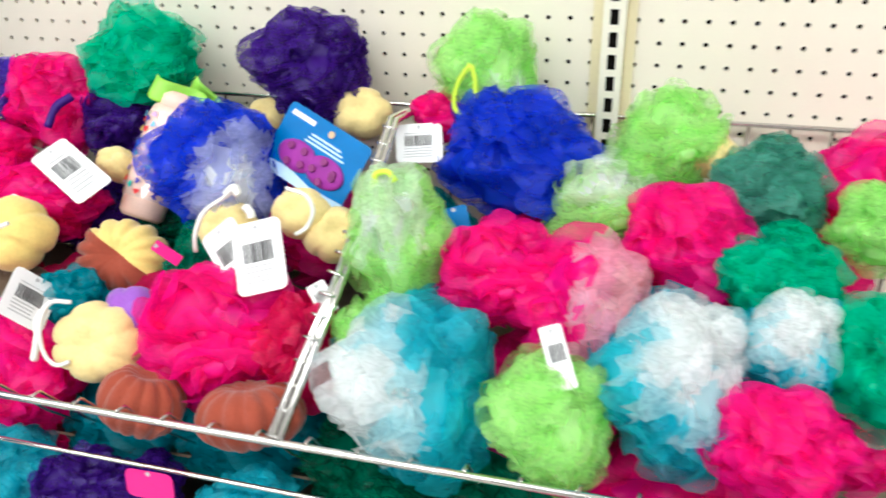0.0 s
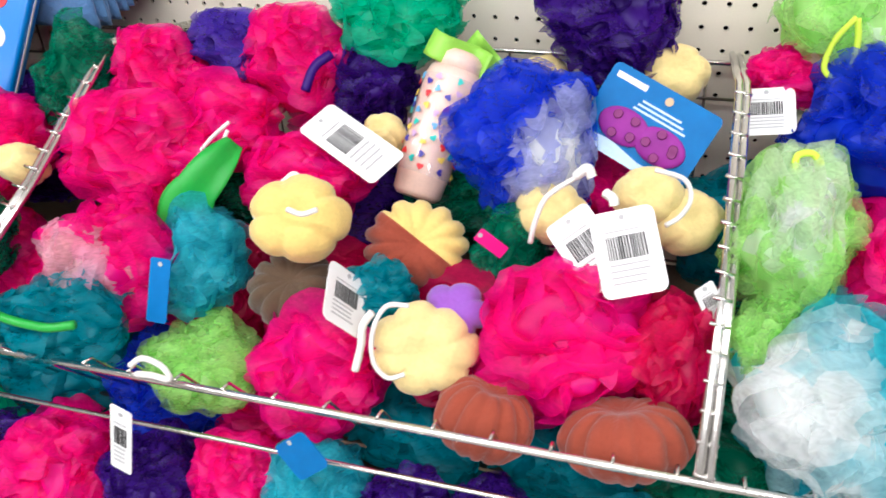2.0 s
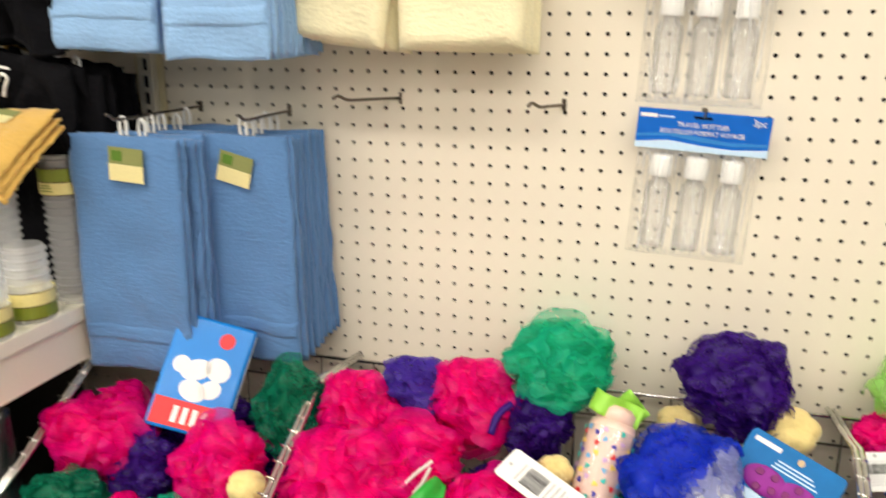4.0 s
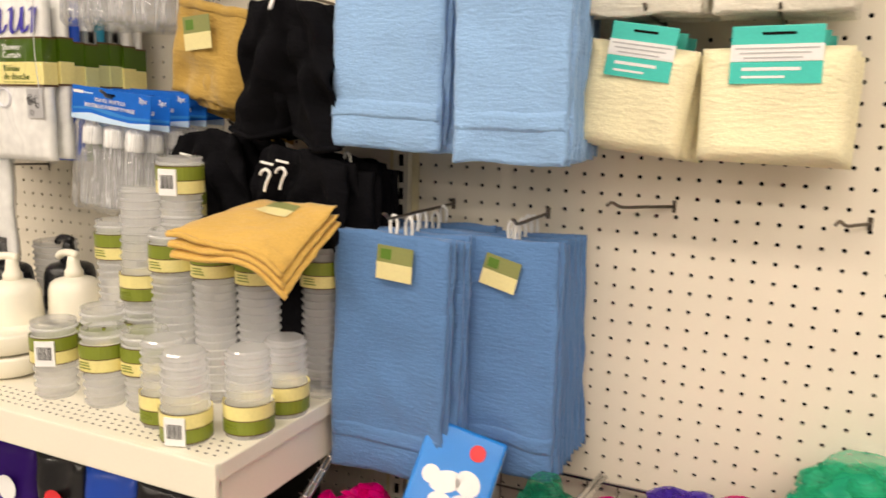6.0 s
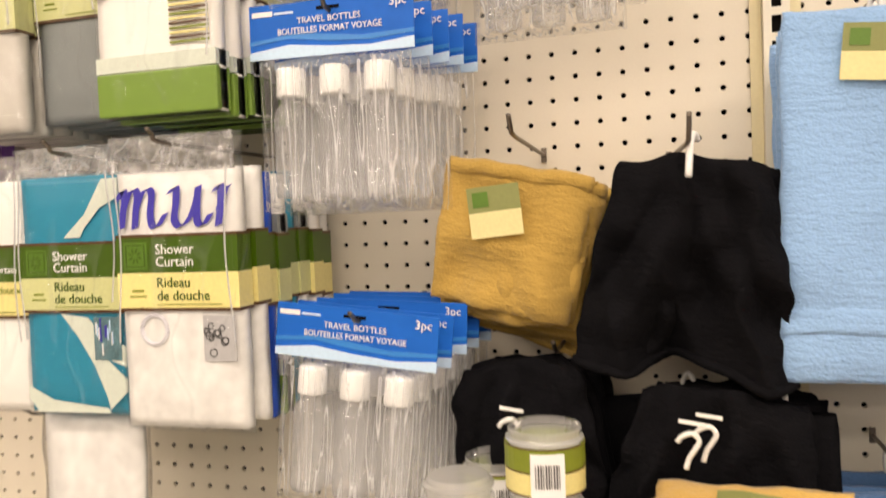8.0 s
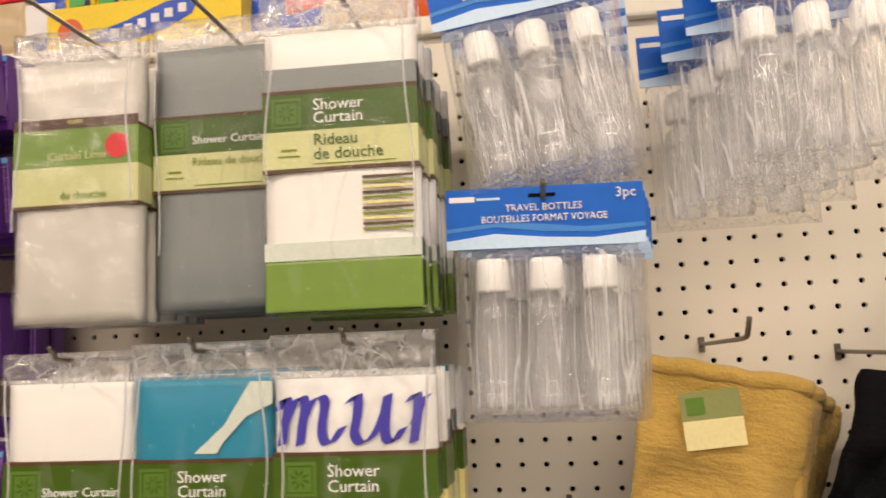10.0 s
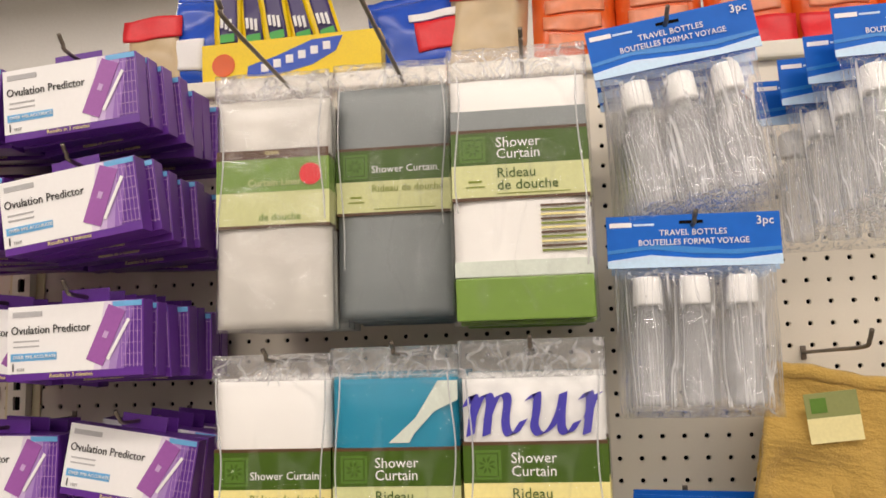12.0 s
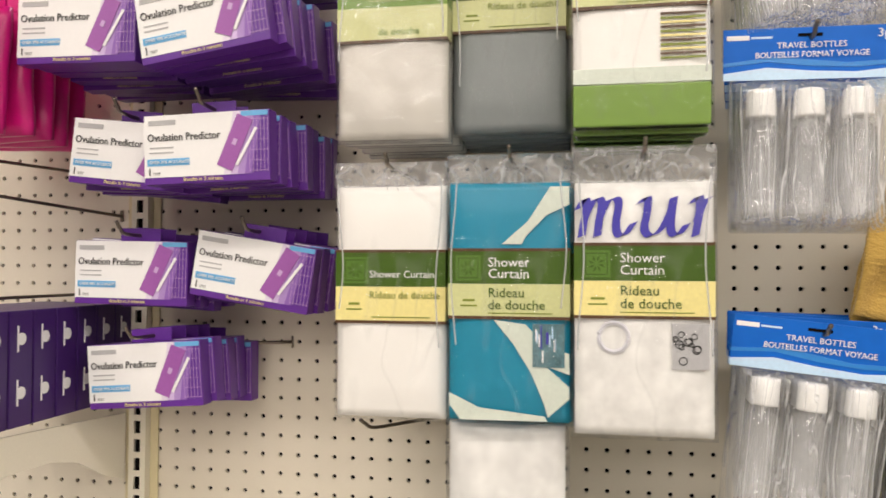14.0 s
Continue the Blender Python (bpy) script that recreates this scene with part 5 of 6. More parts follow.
# tall nested stacks behind
for x, y, h in ((-0.527, -0.262, 0.236), (-0.464, -0.250, 0.232), (-0.404, -0.232, 0.226), (-0.345, -0.166, 0.216), (-0.656, -0.238, 0.236)):
    tumbler(x, y, SHELF, h, R, label_at=1 - 0.056 / h)
tumbler(-0.587, -0.256, SHELF, 0.124, R, label_at=0.5)
tumbler(-0.587, -0.256, SHELF + 0.125, 0.166, R * 1.06, upside=True, label_at=0.04)
tumbler(-0.566, -0.196, SHELF, 0.290, R, label_at=0.84, code=True, turn=25)
tumbler(-0.514, -0.256, SHELF + 0.237, 0.098, R, label_at=0.50, code=True, turn=12)
for x, y in ((-0.95, -0.11), (-1.12, -0.15), (-1.12, -0.24), (-1.2, -0.2), (-1.12, -0.33)):
    tumbler(x, y, SHELF, 0.16, 0.036, band=False)

YC = "yellow folded terry washcloth lying on the tumblers"
LEFT, BACK, RIGHT, DROP = Vector((-0.448, -0.352, 1.330)), Vector((-0.428, -0.200, 1.360)), Vector((-0.284, -0.225, 1.366)), Vector((-0.306, -0.312, 1.288))


def lying_cloth(k):
    """One leaf of a folded cloth that lies on the stacks and droops over one corner."""
    t = thing("washcloth", YC, "washcloth", pose(-0.37, -0.28, 1.33 - 0.011 * k), "yellow washcloths")
    n, thick, sheets = 24, 0.009, []
    for side in (0.0, -1.0):
        rows = []
        for j in range(n + 1):
            row = []
            for i in range(n + 1):
                u, v = i / n, j / n
                p = (BACK * (1 - u) + RIGHT * u) * (1 - v) + (LEFT * (1 - u) + DROP * u) * v
                e = min(1.0, 6 * min(u, 1 - u, v, 1 - v) + 0.25)
                p.z += 0.020 * math.sin(math.pi * u) * v + 0.006 * math.sin(7 * u + 2 * v + 0.4 * k) * v + 0.003 * noise.noise(Vector((u * 5, v * 5, k * 3.1)))
                p.z += thick * (side + (1 - e) * (-0.5 if side == 0 else 0.5))
                p += Vector((0.003 * noise.noise(Vector((u * 9, v * 9, k))), 0.004 * noise.noise(Vector((v * 9, u * 9, k + 5))), 0))
                row.append(p - Vector((-0.37 - 0.003 * k, -0.28, 1.33)))
            rows.append(row)
        sheets.append(rows)
    bm = bmesh.new()
    top, low = [[[bm.verts.new(p) for p in row] for row in rows] for rows in sheets]
    for j in range(n):
        for i in range(n):
            bm.faces.new((top[j][i], top[j + 1][i], top[j + 1][i + 1], top[j][i + 1]))
            bm.faces.new((low[j][i], low[j][i + 1], low[j + 1][i + 1], low[j + 1][i]))
    for k2 in range(n):
        bm.faces.new((top[k2][0], low[k2][0], low[k2 + 1][0], top[k2 + 1][0]))
        bm.faces.new((top[k2][n], top[k2 + 1][n], low[k2 + 1][n], low[k2][n]))
        bm.faces.new((top[0][k2], top[0][k2 + 1], low[0][k2 + 1], low[0][k2]))
        bm.faces.new((top[n][k2], low[n][k2], low[n][k2 + 1], top[n][k2 + 1]))
    part("cloth", bm, YELLOW_TOWEL, t, smooth=True)
    hem = tube(bend([sheets[0][n][i] + Vector((0, -0.0005, -thick * 0.5)) for i in range(0, n + 1, 3)], 3), thick * 0.42, 8)
    part("hem", hem, YELLOW_TOWEL, t, "rounded folded hem", smooth=True)
    if k == 0:
        tag = bmesh.new()
        g = [[bm_p + Vector((0, -0.001, 0.0012)) for bm_p in (sheets[0][j][i] for i in (8, 10, 12, 14, 16))] for j in (3, 6, 9)]
        vs = [[tag.verts.new(p) for p in row] for row in g]
        for a in range(2):
            for b in range(4):
                tag.faces.new((vs[a][b], vs[a + 1][b], vs[a + 1][b + 1], vs[a][b + 1])).material_index = a
        part("label", tag, [FADED_OLIVE, FADED_YELLOW], t, "olive green and yellow paper label")


for k in range(3):
    lying_cloth(k)

deck = thing("wall_shelf", "lower cream steel shelf in the shade", "shelf", pose(0, 0, 0))
part("shelf_board", box(-1.500, -0.340, -0.42, -0.018, 0.665, 0.684, 0.002), STEEL_CREAM, deck)


# ---- shower curtains ----
def ornament(parent, x, z, s, material, y=-0.0018):
    """A square tile mark: a paler square with a dark frame line and curled wedges."""
    part("tile_mark", plate(x, x + s, z - s, z, y, 0.0004), material, parent)
    bm = bmesh.new()
    e, i0 = s * 0.045, s * 0.09
    for q in ((i0, s - i0, i0, i0 + e), (i0, s - i0, s - i0 - e, s - i0), (i0, i0 + e, i0 + e, s - i0 - e), (s - i0 - e, s - i0, i0 + e, s - i0 - e)):
        plate(x + q[0], x + q[1], z - q[3], z - q[2], y - 0.0005, 0.0004, bm)
    for k in range(8):
        a = k * math.pi / 4 + 0.39
        c, d = Vector((math.cos(a), 0, math.sin(a))), Vector((-math.sin(a), 0, math.cos(a)))
        m = Vector((x + s / 2, y - 0.0005, z - s / 2))
        bm.faces.new([bm.verts.new(m + s * p) for p in (c * 0.07, c * 0.19 + d * 0.075, c * 0.33, c * 0.19 - d * 0.02)])
    tagged(part("tile_wedges", bm, FOREST, parent), kind="stuff")


def bag_around(parent, w, h, top, t, material, seed, grow=0.004):
    part("bag", slab(w + grow * 2, h + top + grow, t + 0.006, 30, 50, lambda a, b: crumple(seed, 0.0035, 0.03)(a, b) + 0.002 * noise.noise(Vector((a * 90 + b * 30, b * 40, seed))), 0.08), material, parent, "wrinkled clear plastic bag", smooth=True).location = (0, -0.0045, top)
    part("bag_top", slab(w + grow, top + 0.002, 0.005, 26, 10, lambda a, b: crumple(seed + 3, 0.004, 0.018)(a, b), 0.2), FILM_TOP, parent, "crinkled clear bag top", smooth=True).location = (0, -0.0055, top - 0.0005)
    # white tubes drawn as the glint down both sides of the bag
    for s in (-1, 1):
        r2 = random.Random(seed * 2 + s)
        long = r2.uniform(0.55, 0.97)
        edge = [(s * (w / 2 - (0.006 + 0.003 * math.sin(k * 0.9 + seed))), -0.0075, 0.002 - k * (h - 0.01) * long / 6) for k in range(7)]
        part("bag_edge_glint", tube(bend(edge, 4), 0.0009, 5), GLINT_FILM, parent, "white line added as the glint along the bag edge", smooth=True)
    # short creases around the ring, whitened to carry their glints
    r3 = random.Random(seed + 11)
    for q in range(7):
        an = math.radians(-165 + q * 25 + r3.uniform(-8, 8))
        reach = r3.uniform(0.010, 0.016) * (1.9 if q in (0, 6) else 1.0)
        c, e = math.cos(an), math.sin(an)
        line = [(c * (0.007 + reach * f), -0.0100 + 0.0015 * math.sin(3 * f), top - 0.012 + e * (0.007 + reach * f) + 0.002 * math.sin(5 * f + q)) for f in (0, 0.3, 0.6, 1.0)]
        part("crease_glint", tube(bend(line, 3), 0.00045, 4), GLINT_FILM, parent, smooth=True)
    part("hang_ring", tube([(0.006 * math.cos(a), -0.006, top - 0.012 + 0.006 * math.sin(a)) for a in [k * math.pi / 6 for k in range(13)]], 0.0012, 5), CLEAR, parent, smooth=True)


def curtain(x0, x1, z0, z1, y, la, lb, style, bag_top=0.028, two=True, front=True, seed=0):
    """A folded curtain in a clear bag with a paper band; local x is centred, z runs down from the fold's top."""
    w, h, t = x1 - x0, z1 - z0, 0.021
    body, lower, says = dict(
        clear=(PEARL_CLOTH, PALE_GREEN, "clear plastic shower curtain liner"), grey=(GREY_CLOTH, PALE_GREEN, "grey shower curtain"), green=(WHITE_CLOTH, PALE_GREEN, "white and green shower curtain"),
        white=(WHITE_CLOTH, PALE_YELLOW, "white shower curtain"), teal=(TEAL_CLOTH, PALE_GREEN, "teal shower curtain with pale leaf shapes"), mur=(MARBLE_CLOTH, PALE_YELLOW, "white shower curtain with blue script letters"),
        blue=(BLUE_BAG, PALE_YELLOW, "blue shower curtain"))[style]
    th = thing("shower_curtain_pack", says + " in a clear bag", "shower curtain", pose((x0 + x1) / 2, y, z1), "shower curtain packs")
    part("folded_curtain", slab(w, h, t, 14, 26, crumple(seed, 0.0010 if style != "clear" else 0.0016, 0.05), 0.55), body, th, smooth=True)
    a, b = la - z1, lb - z1
    mid = a + (b - a) * 0.50
    yb = -0.0022
    up = FOREST if style != "clear" else LEAF_CLOTH
    part("band_upper", box(-w / 2 - 0.0004, w / 2 + 0.0004, yb, t + 0.002, mid, b - 0.003), up, th, "dark green paper band")
    part("band_lower", box(-w / 2 - 0.0004, w / 2 + 0.0004, yb, t + 0.002, a + 0.003, mid - 0.0002), lower, th, "pale paper band")
    part("band_edge", box(-w / 2 - 0.0005, w / 2 + 0.0005, yb - 0.0003, t + 0.0022, b - 0.003, b), EDGE_BROWN, th)
    part("band_edge", box(-w / 2 - 0.0005, w / 2 + 0.0005, yb - 0.0003, t + 0.0022, a, a + 0.003), EDGE_BROWN, th)
    bh = b - a
    yt = yb - 0.0005
    if style == "green":
        part("grey_stripe", box(-w / 2, w / 2, -0.0012, t, b + 0.0005, b + 0.019), GREY_CLOTH, th)
        part("green_hem", box(-w / 2, w / 2, -0.0014, t + 0.001, -h, -h + 0.040, 0.002), LEAF_CLOTH, th, "leaf green hem")
        part("pale_hem", box(-w / 2, w / 2, -0.0012, t + 0.0006, -h + 0.0405, -h + 0.055), PALE_CLOTH, th)
    if front:
        if style == "clear":
            part("top_strip", plate(-w / 2, w / 2, b, b + 0.007, yb), EDGE_BROWN, th)
            part("red_sticker", lathe([(0.0115, 0), (0.0115, 0.0006)], 20), RED_PRINT, th, "round red sticker").matrix_basis = pose(w * 0.34, yt, mid + bh * 0.22, 90)
            words("print", "Curtain Liner", 0.0105, PALE_GREEN, th, -w * 0.22, mid + bh * 0.08, yt)
            words("print", "de douche", 0.0105, LEAF_CLOTH, th, -w * 0.12, a + bh * 0.10, yt)
            words("print", "CLEAR", 0.005, PALE_YELLOW, th, 0, b + 0.0015, yt - 0.0004, "CENTER")
        else:
            ornament(th, -w * 0.44, b - bh * 0.10, bh * 0.36, TILE_GREEN, yt)
            part("brand_mark", plate(-w * 0.38, -w * 0.28, a + bh * 0.25, a + bh * 0.28, yt), OLIVE, th)
            part("brand_mark", plate(-w * 0.40, -w * 0.26, a + bh * 0.18, a + bh * 0.20, yt), OLIVE, th)
            if two:
                words("print", "Shower", 0.0135, CARD, th, -w * 0.17, mid + bh * 0.24, yt)
                words("print", "Curtain", 0.0135, CARD, th, -w * 0.17, mid + bh * 0.08, yt)
                words("print", "Rideau", 0.0135, FOREST, th, -w * 0.17, mid - bh * 0.19, yt)
                words("print", "de douche", 0.0135, FOREST, th, -w * 0.17, mid - bh * 0.36, yt)
            else:
                words("print", "Shower Curtain", 0.0108, CARD, th, -w * 0.19, mid + bh * 0.12, yt)
                words("print", "Rideau de douche", 0.0104, OLIVE, th, -w * 0.19, mid - bh * 0.16, yt)
            part("small_print", plate(-w * 0.17, w * 0.36, a + bh * 0.078, a + bh * 0.092, yt), OLIVE, th)
        if style == "teal":
            def leafy(points):
                part("pale_shape", outline_plate([(-w / 2 + p * 0.000408, -q * 0.000408) for p, q in points], -0.0016), PALE_CLOTH, th, "pale leaf shaped print")
            leafy(((132, 154), (196, 98), (250, 14), (296, 14), (296, 58), (240, 84), (192, 134), (180, 154)))
            leafy(((112, 340), (190, 350), (240, 400), (296, 420), (296, 470), (238, 450), (296, 500), (296, 528), (244, 575), (236, 545), (204, 468), (160, 398)))
            leafy(((2, 520), (76, 555), (236, 572), (244, 584), (30, 586), (2, 550)))
        if style == "mur":
            for line in (((-.06, .25), (-.01, .72), (.04, .98), (.055, .8), (.03, .35), (.015, 0)), ((.03, .4), (.09, .85), (.14, 1.0), (.165, .85), (.145, .4), (.13, 0)),
                         ((.14, .4), (.20, .85), (.26, 1.0), (.29, .85), (.27, .35), (.285, .05), (.33, .03), (.40, .35)),
                         ((.44, .85), (.50, 1.0), (.495, .6), (.475, .2), (.52, 0), (.60, .2), (.66, .6), (.69, 1.0)), ((.69, 1.0), (.67, .5), (.67, .1), (.72, .03), (.78, .3)),
                         ((.82, .85), (.87, 1.0), (.87, .6), (.84, 0)), ((.85, .4), (.91, .88), (.97, 1.0), (1.0, .84))):
                pen = bmesh.new()
                pts = bend([((p - 0.47) * 0.128, 0, -0.054 + q * 0.037) for p, q in line], 5)
                sides = [(pen.verts.new(p + Vector((-0.0039, -0.0017 - line[0][0] * 0.0012, -0.0014))), pen.verts.new(p + Vector((0.0039, -0.0017 - line[0][0] * 0.0012, 0.0014)))) for p in pts if abs(p.x) < w / 2 - 0.003]
                for (q0, q1), (q2, q3) in zip(sides, sides[1:]):
                    pen.faces.new((q0, q1, q3, q2))
                part("script_letter", pen, NAVY_INK, th)
            for cx, cz, r in ((-0.028, a - 0.018, 0.014),):
                part("pale_ring", tube([(cx + r * math.cos(q), -0.0006, cz + r * math.sin(q)) for q in [k * math.pi / 10 for k in range(21)]], 0.0022, 4), RING_GREY, th)
        if style == "green":
            for k in range(11):
                part("stripe_sample", plate(w * 0.14, w * 0.46, a - 0.008 - k * 0.0042, a - 0.006 - k * 0.0042, -0.0022), [EDGE_BROWN, OLIVE, PALE_YELLOW][k % 3], th)
        if style in ("teal", "mur"):
            part("sample_picture", plate(w * 0.20, w * 0.46, a - 0.047, a - 0.004, -0.0024), [PATTERN, GREY_INK][style == "mur"], th, "small printed pattern picture")
            rr = random.Random(3)
            for k in range(12):
                cx, cz, q = w * 0.22 + rr.random() * w * 0.19, a - 0.040 + rr.random() * 0.026, rr.uniform(0.0018, 0.004)
                if style == "teal":
                    part("sample_mark", plate(cx, cx + 0.0014, cz - 0.003, cz + 0.009, -0.0032), [NAVY_INK, HEADER_SKY, CARD][k % 3], th)
                else:
                    part("sample_mark", tube([(cx + q * math.cos(e), -0.0028, cz + q * math.sin(e)) for e in [v * math.pi / 5 for v in range(11)]], 0.0005, 4), INK, th)
        bag_around(th, w, h, bag_top, t, FILM_MILK if style == "clear" else FILM, seed)
    return th


def curtain_row(x0, x1, z0, z1, y, la, lb, style, back_styles, n, bag_top=0.028, two=True, seed=0):
    curtain(x0, x1, z0, z1, y, la, lb, style, bag_top, two, True, seed)
    r2 = random.Random(seed)
    for k in range(n):
        dx, dz = r2.uniform(-0.003, 0.005), r2.uniform(-0.005, 0.003)
        curtain(x0 + dx, x1 + dx, z0 + dz, z1 + dz, y + 0.028 + k * 0.0245, la + dz, lb + dz, back_styles[k % len(back_styles)], bag_top, two, False, seed + k + 1)


curtain_row(-1.175, -1.056, 1.690, 1.928, -0.205, 1.792, 1.867, "clear", ["clear"], 5, 0.028, seed=100)
curtain_row(-1.054, -0.934, 1.698, 1.942, -0.180, 1.804, 1.876, "grey", ["grey"], 4, 0.026, False, seed=110)
curtain_row(-0.925, -0.798, 1.688, 1.918, -0.248, 1.800, 1.868, "green", ["green"], 7, 0.030, seed=120)
curtain_row(-1.173, -1.056, 1.397, 1.640, -0.210, 1.495, 1.572, "white", ["white"], 6, 0.024, False, seed=130)
curtain_row(-1.050, -0.929, 1.400, 1.640, -0.222, 1.502, 1.573, "teal", ["teal", "white"], 6, 0.028, seed=140)
curtain_row(-0.924, -0.794, 1.393, 1.638, -0.234, 1.505, 1.578, "mur", ["mur", "blue", "green", "teal", "green", "white"], 7, 0.033, seed=150)
for x, z, r in ((-1.112, 1.657, 0.235), (-0.986, 1.660, 0.245), (-0.859, 1.662, 0.26), (-1.102, 1.945, 0.37), (-0.985, 1.955, 0.37), (-0.855, 1.940, 0.275)):
    peg_hook(x, z, r, 0.011)
lb = thing("clear_bag", "pale milky plastic curtain bag hanging below the teal pack", "plastic bag", pose(-0.993, -0.205, 1.395))
part("folded_sheet", slab(0.118, 0.200, 0.014, 10, 16, crumple(160, 0.004, 0.06), 0.5), MARBLE_CLOTH, lb, smooth=True)
part("bag", slab(0.126, 0.210, 0.020, 14, 24, crumple(161, 0.005, 0.04), 0.5), FILM_MILK, lb, "wrinkled hazy plastic bag", smooth=True).location = (0, -0.004, 0.004)
peg_hook(-1.09, 1.362, 0.13, 0.012, 0.0, -38)


# ---- travel bottles ----
def creases(seed):
    """Upright creases of a shrunken bag."""
    def wave(x, z):
        q = noise.noise(Vector((x * 30, z * 6, seed)))
        return 0.004 * q + 0.0026 * (1 - abs(noise.noise(Vector((x * 110 + 3 * q, z * 9, seed + 4)))) * 2.4) * min(1.0, -z * 40 + 0.2)
    return wave


def travel_pack(x, y, z, tilt, n_behind=0, dx=0.006, dz=0.0, dy=0.034, w=0.160, seed=0, jitter=1.5):
    t = thing("travel_bottle_pack", "three clear travel bottles in a bag with blue header", "travel bottles", pose(x, y, z, 0, tilt, 0), "travel bottle packs")
    hh = 0.050
    part("header_card", box(-w / 2, w / 2, 0.0, 0.0016, -hh, 0, 0.0006), HEADER_BLUE, t, "glossy blue header card")
    part("header_wave", outline_plate([(-w / 2, -hh), (w / 2, -hh), (w / 2, -hh + 0.010), (w * 0.25, -hh + 0.006), (0, -hh + 0.008), (-w * 0.25, -hh + 0.012), (-w / 2, -hh + 0.007)], -0.0006), HEADER_SKY, t, "pale blue wave print")
    part("header_swell", outline_plate([(-w / 2, -hh + 0.0135), (-w * 0.25, -hh + 0.0175), (0, -hh + 0.0125), (w * 0.25, -hh + 0.0105), (w / 2, -hh + 0.0135), (w / 2, -hh + 0.017), (w * 0.2, -hh + 0.015), (-w * 0.2, -hh + 0.022), (-w / 2, -hh + 0.017)], -0.0005), HEADER_MID, t)
    part("brand_mark", plate(-w * 0.48, -w * 0.35, -0.0110, -0.0065), CARD, t)
    part("brand_mark", plate(-w * 0.34, -w * 0.22, -0.0100, -0.0080), HEADER_SKY, t)
    words("print", "3pc", 0.0115, CARD, t, w * 0.36, -0.012)
    words("print", "TRAVEL BOTTLES", 0.0080, CARD, t, 0.0, -0.020, align="CENTER")
    words("print", "BOUTEILLES FORMAT VOYAGE", 0.0080, CARD, t, 0.0, -0.029, align="CENTER", squeeze=0.92)
    part("hang_slot", plate(-0.012, 0.010, -0.009, -0.006), DARK, t)
    skin = slab(w * 0.93, 0.142, 0.034, 56, 26, creases(seed), 0.06)
    bmesh.ops.delete(skin, geom=[f for f in skin.faces if f.calc_center_median().y > 0.019], context="FACES")
    part("bag", skin, FILM_BOTTLE, t, "wrinkled clear plastic bag", smooth=True).location = (0, -0.010, -hh + 0.002)
    for k in (-1, 0, 1):
        bx = k * 0.0435
        b = part("bottle", lathe([(0.012, -0.178), (0.0160, -0.1775), (0.0170, -0.173), (0.0170, -0.166), (0.0155, -0.1645), (0.0170, -0.163), (0.0170, -0.156), (0.0160, -0.1545), (0.0170, -0.153),
                                  (0.0170, -0.104), (0.0155, -0.096), (0.010, -0.091), (0.009, -0.084)], 24), CLEAR, t, "clear plastic bottle", smooth=True)
        b.location = (bx, 0.008, 0)
        c = part("cap", lathe([(0.0136, -0.085), (0.0140, -0.083), (0.0134, -0.061), (0.0116, -0.0585), (0.0, -0.058)], 24), WHITE_PLASTIC, t, "white flip cap", smooth=True)
        c.location = (bx, 0.008, 0)
    r2 = random.Random(seed)
    for k in range(1, n_behind + 1):
        copy_thing(t, pose(x + dx * k, y + dy * k, z + dz * k + r2.uniform(-0.003, 0.003), 0, tilt * (1 - k / (n_behind + 1)) + r2.uniform(-jitter, jitter), 0))
    return t


travel_pack(-0.702, -0.215, 1.7835, 0.6, 4, seed=201)
travel_pack(-0.714, -0.225, 1.978, -8.5, 4, seed=202)
travel_pack(-0.692, -0.205, 1.502, 6.0, 4, 0.004, seed=203)
travel_pack(-0.476, -0.205, 1.982, -1.0, 3, -0.016, -0.012, seed=204)
travel_pack(0.507, -0.030, 1.360, 3.6, 0, seed=205)
travel_pack(0.505, -0.040, 1.558, 2.5, 0, seed=206)
for x, z, r, d in ((-0.702, 1.773, 0.226, 0), (-0.716, 1.968, 0.236, 0), (-0.690, 1.491, 0.216, 0), (-0.478, 1.973, 0.216, 0), (0.507, 1.355, 0.05, 0), (0.505, 1.553, 0.06, 0)):
    peg_hook(x, z, r, 0.010)


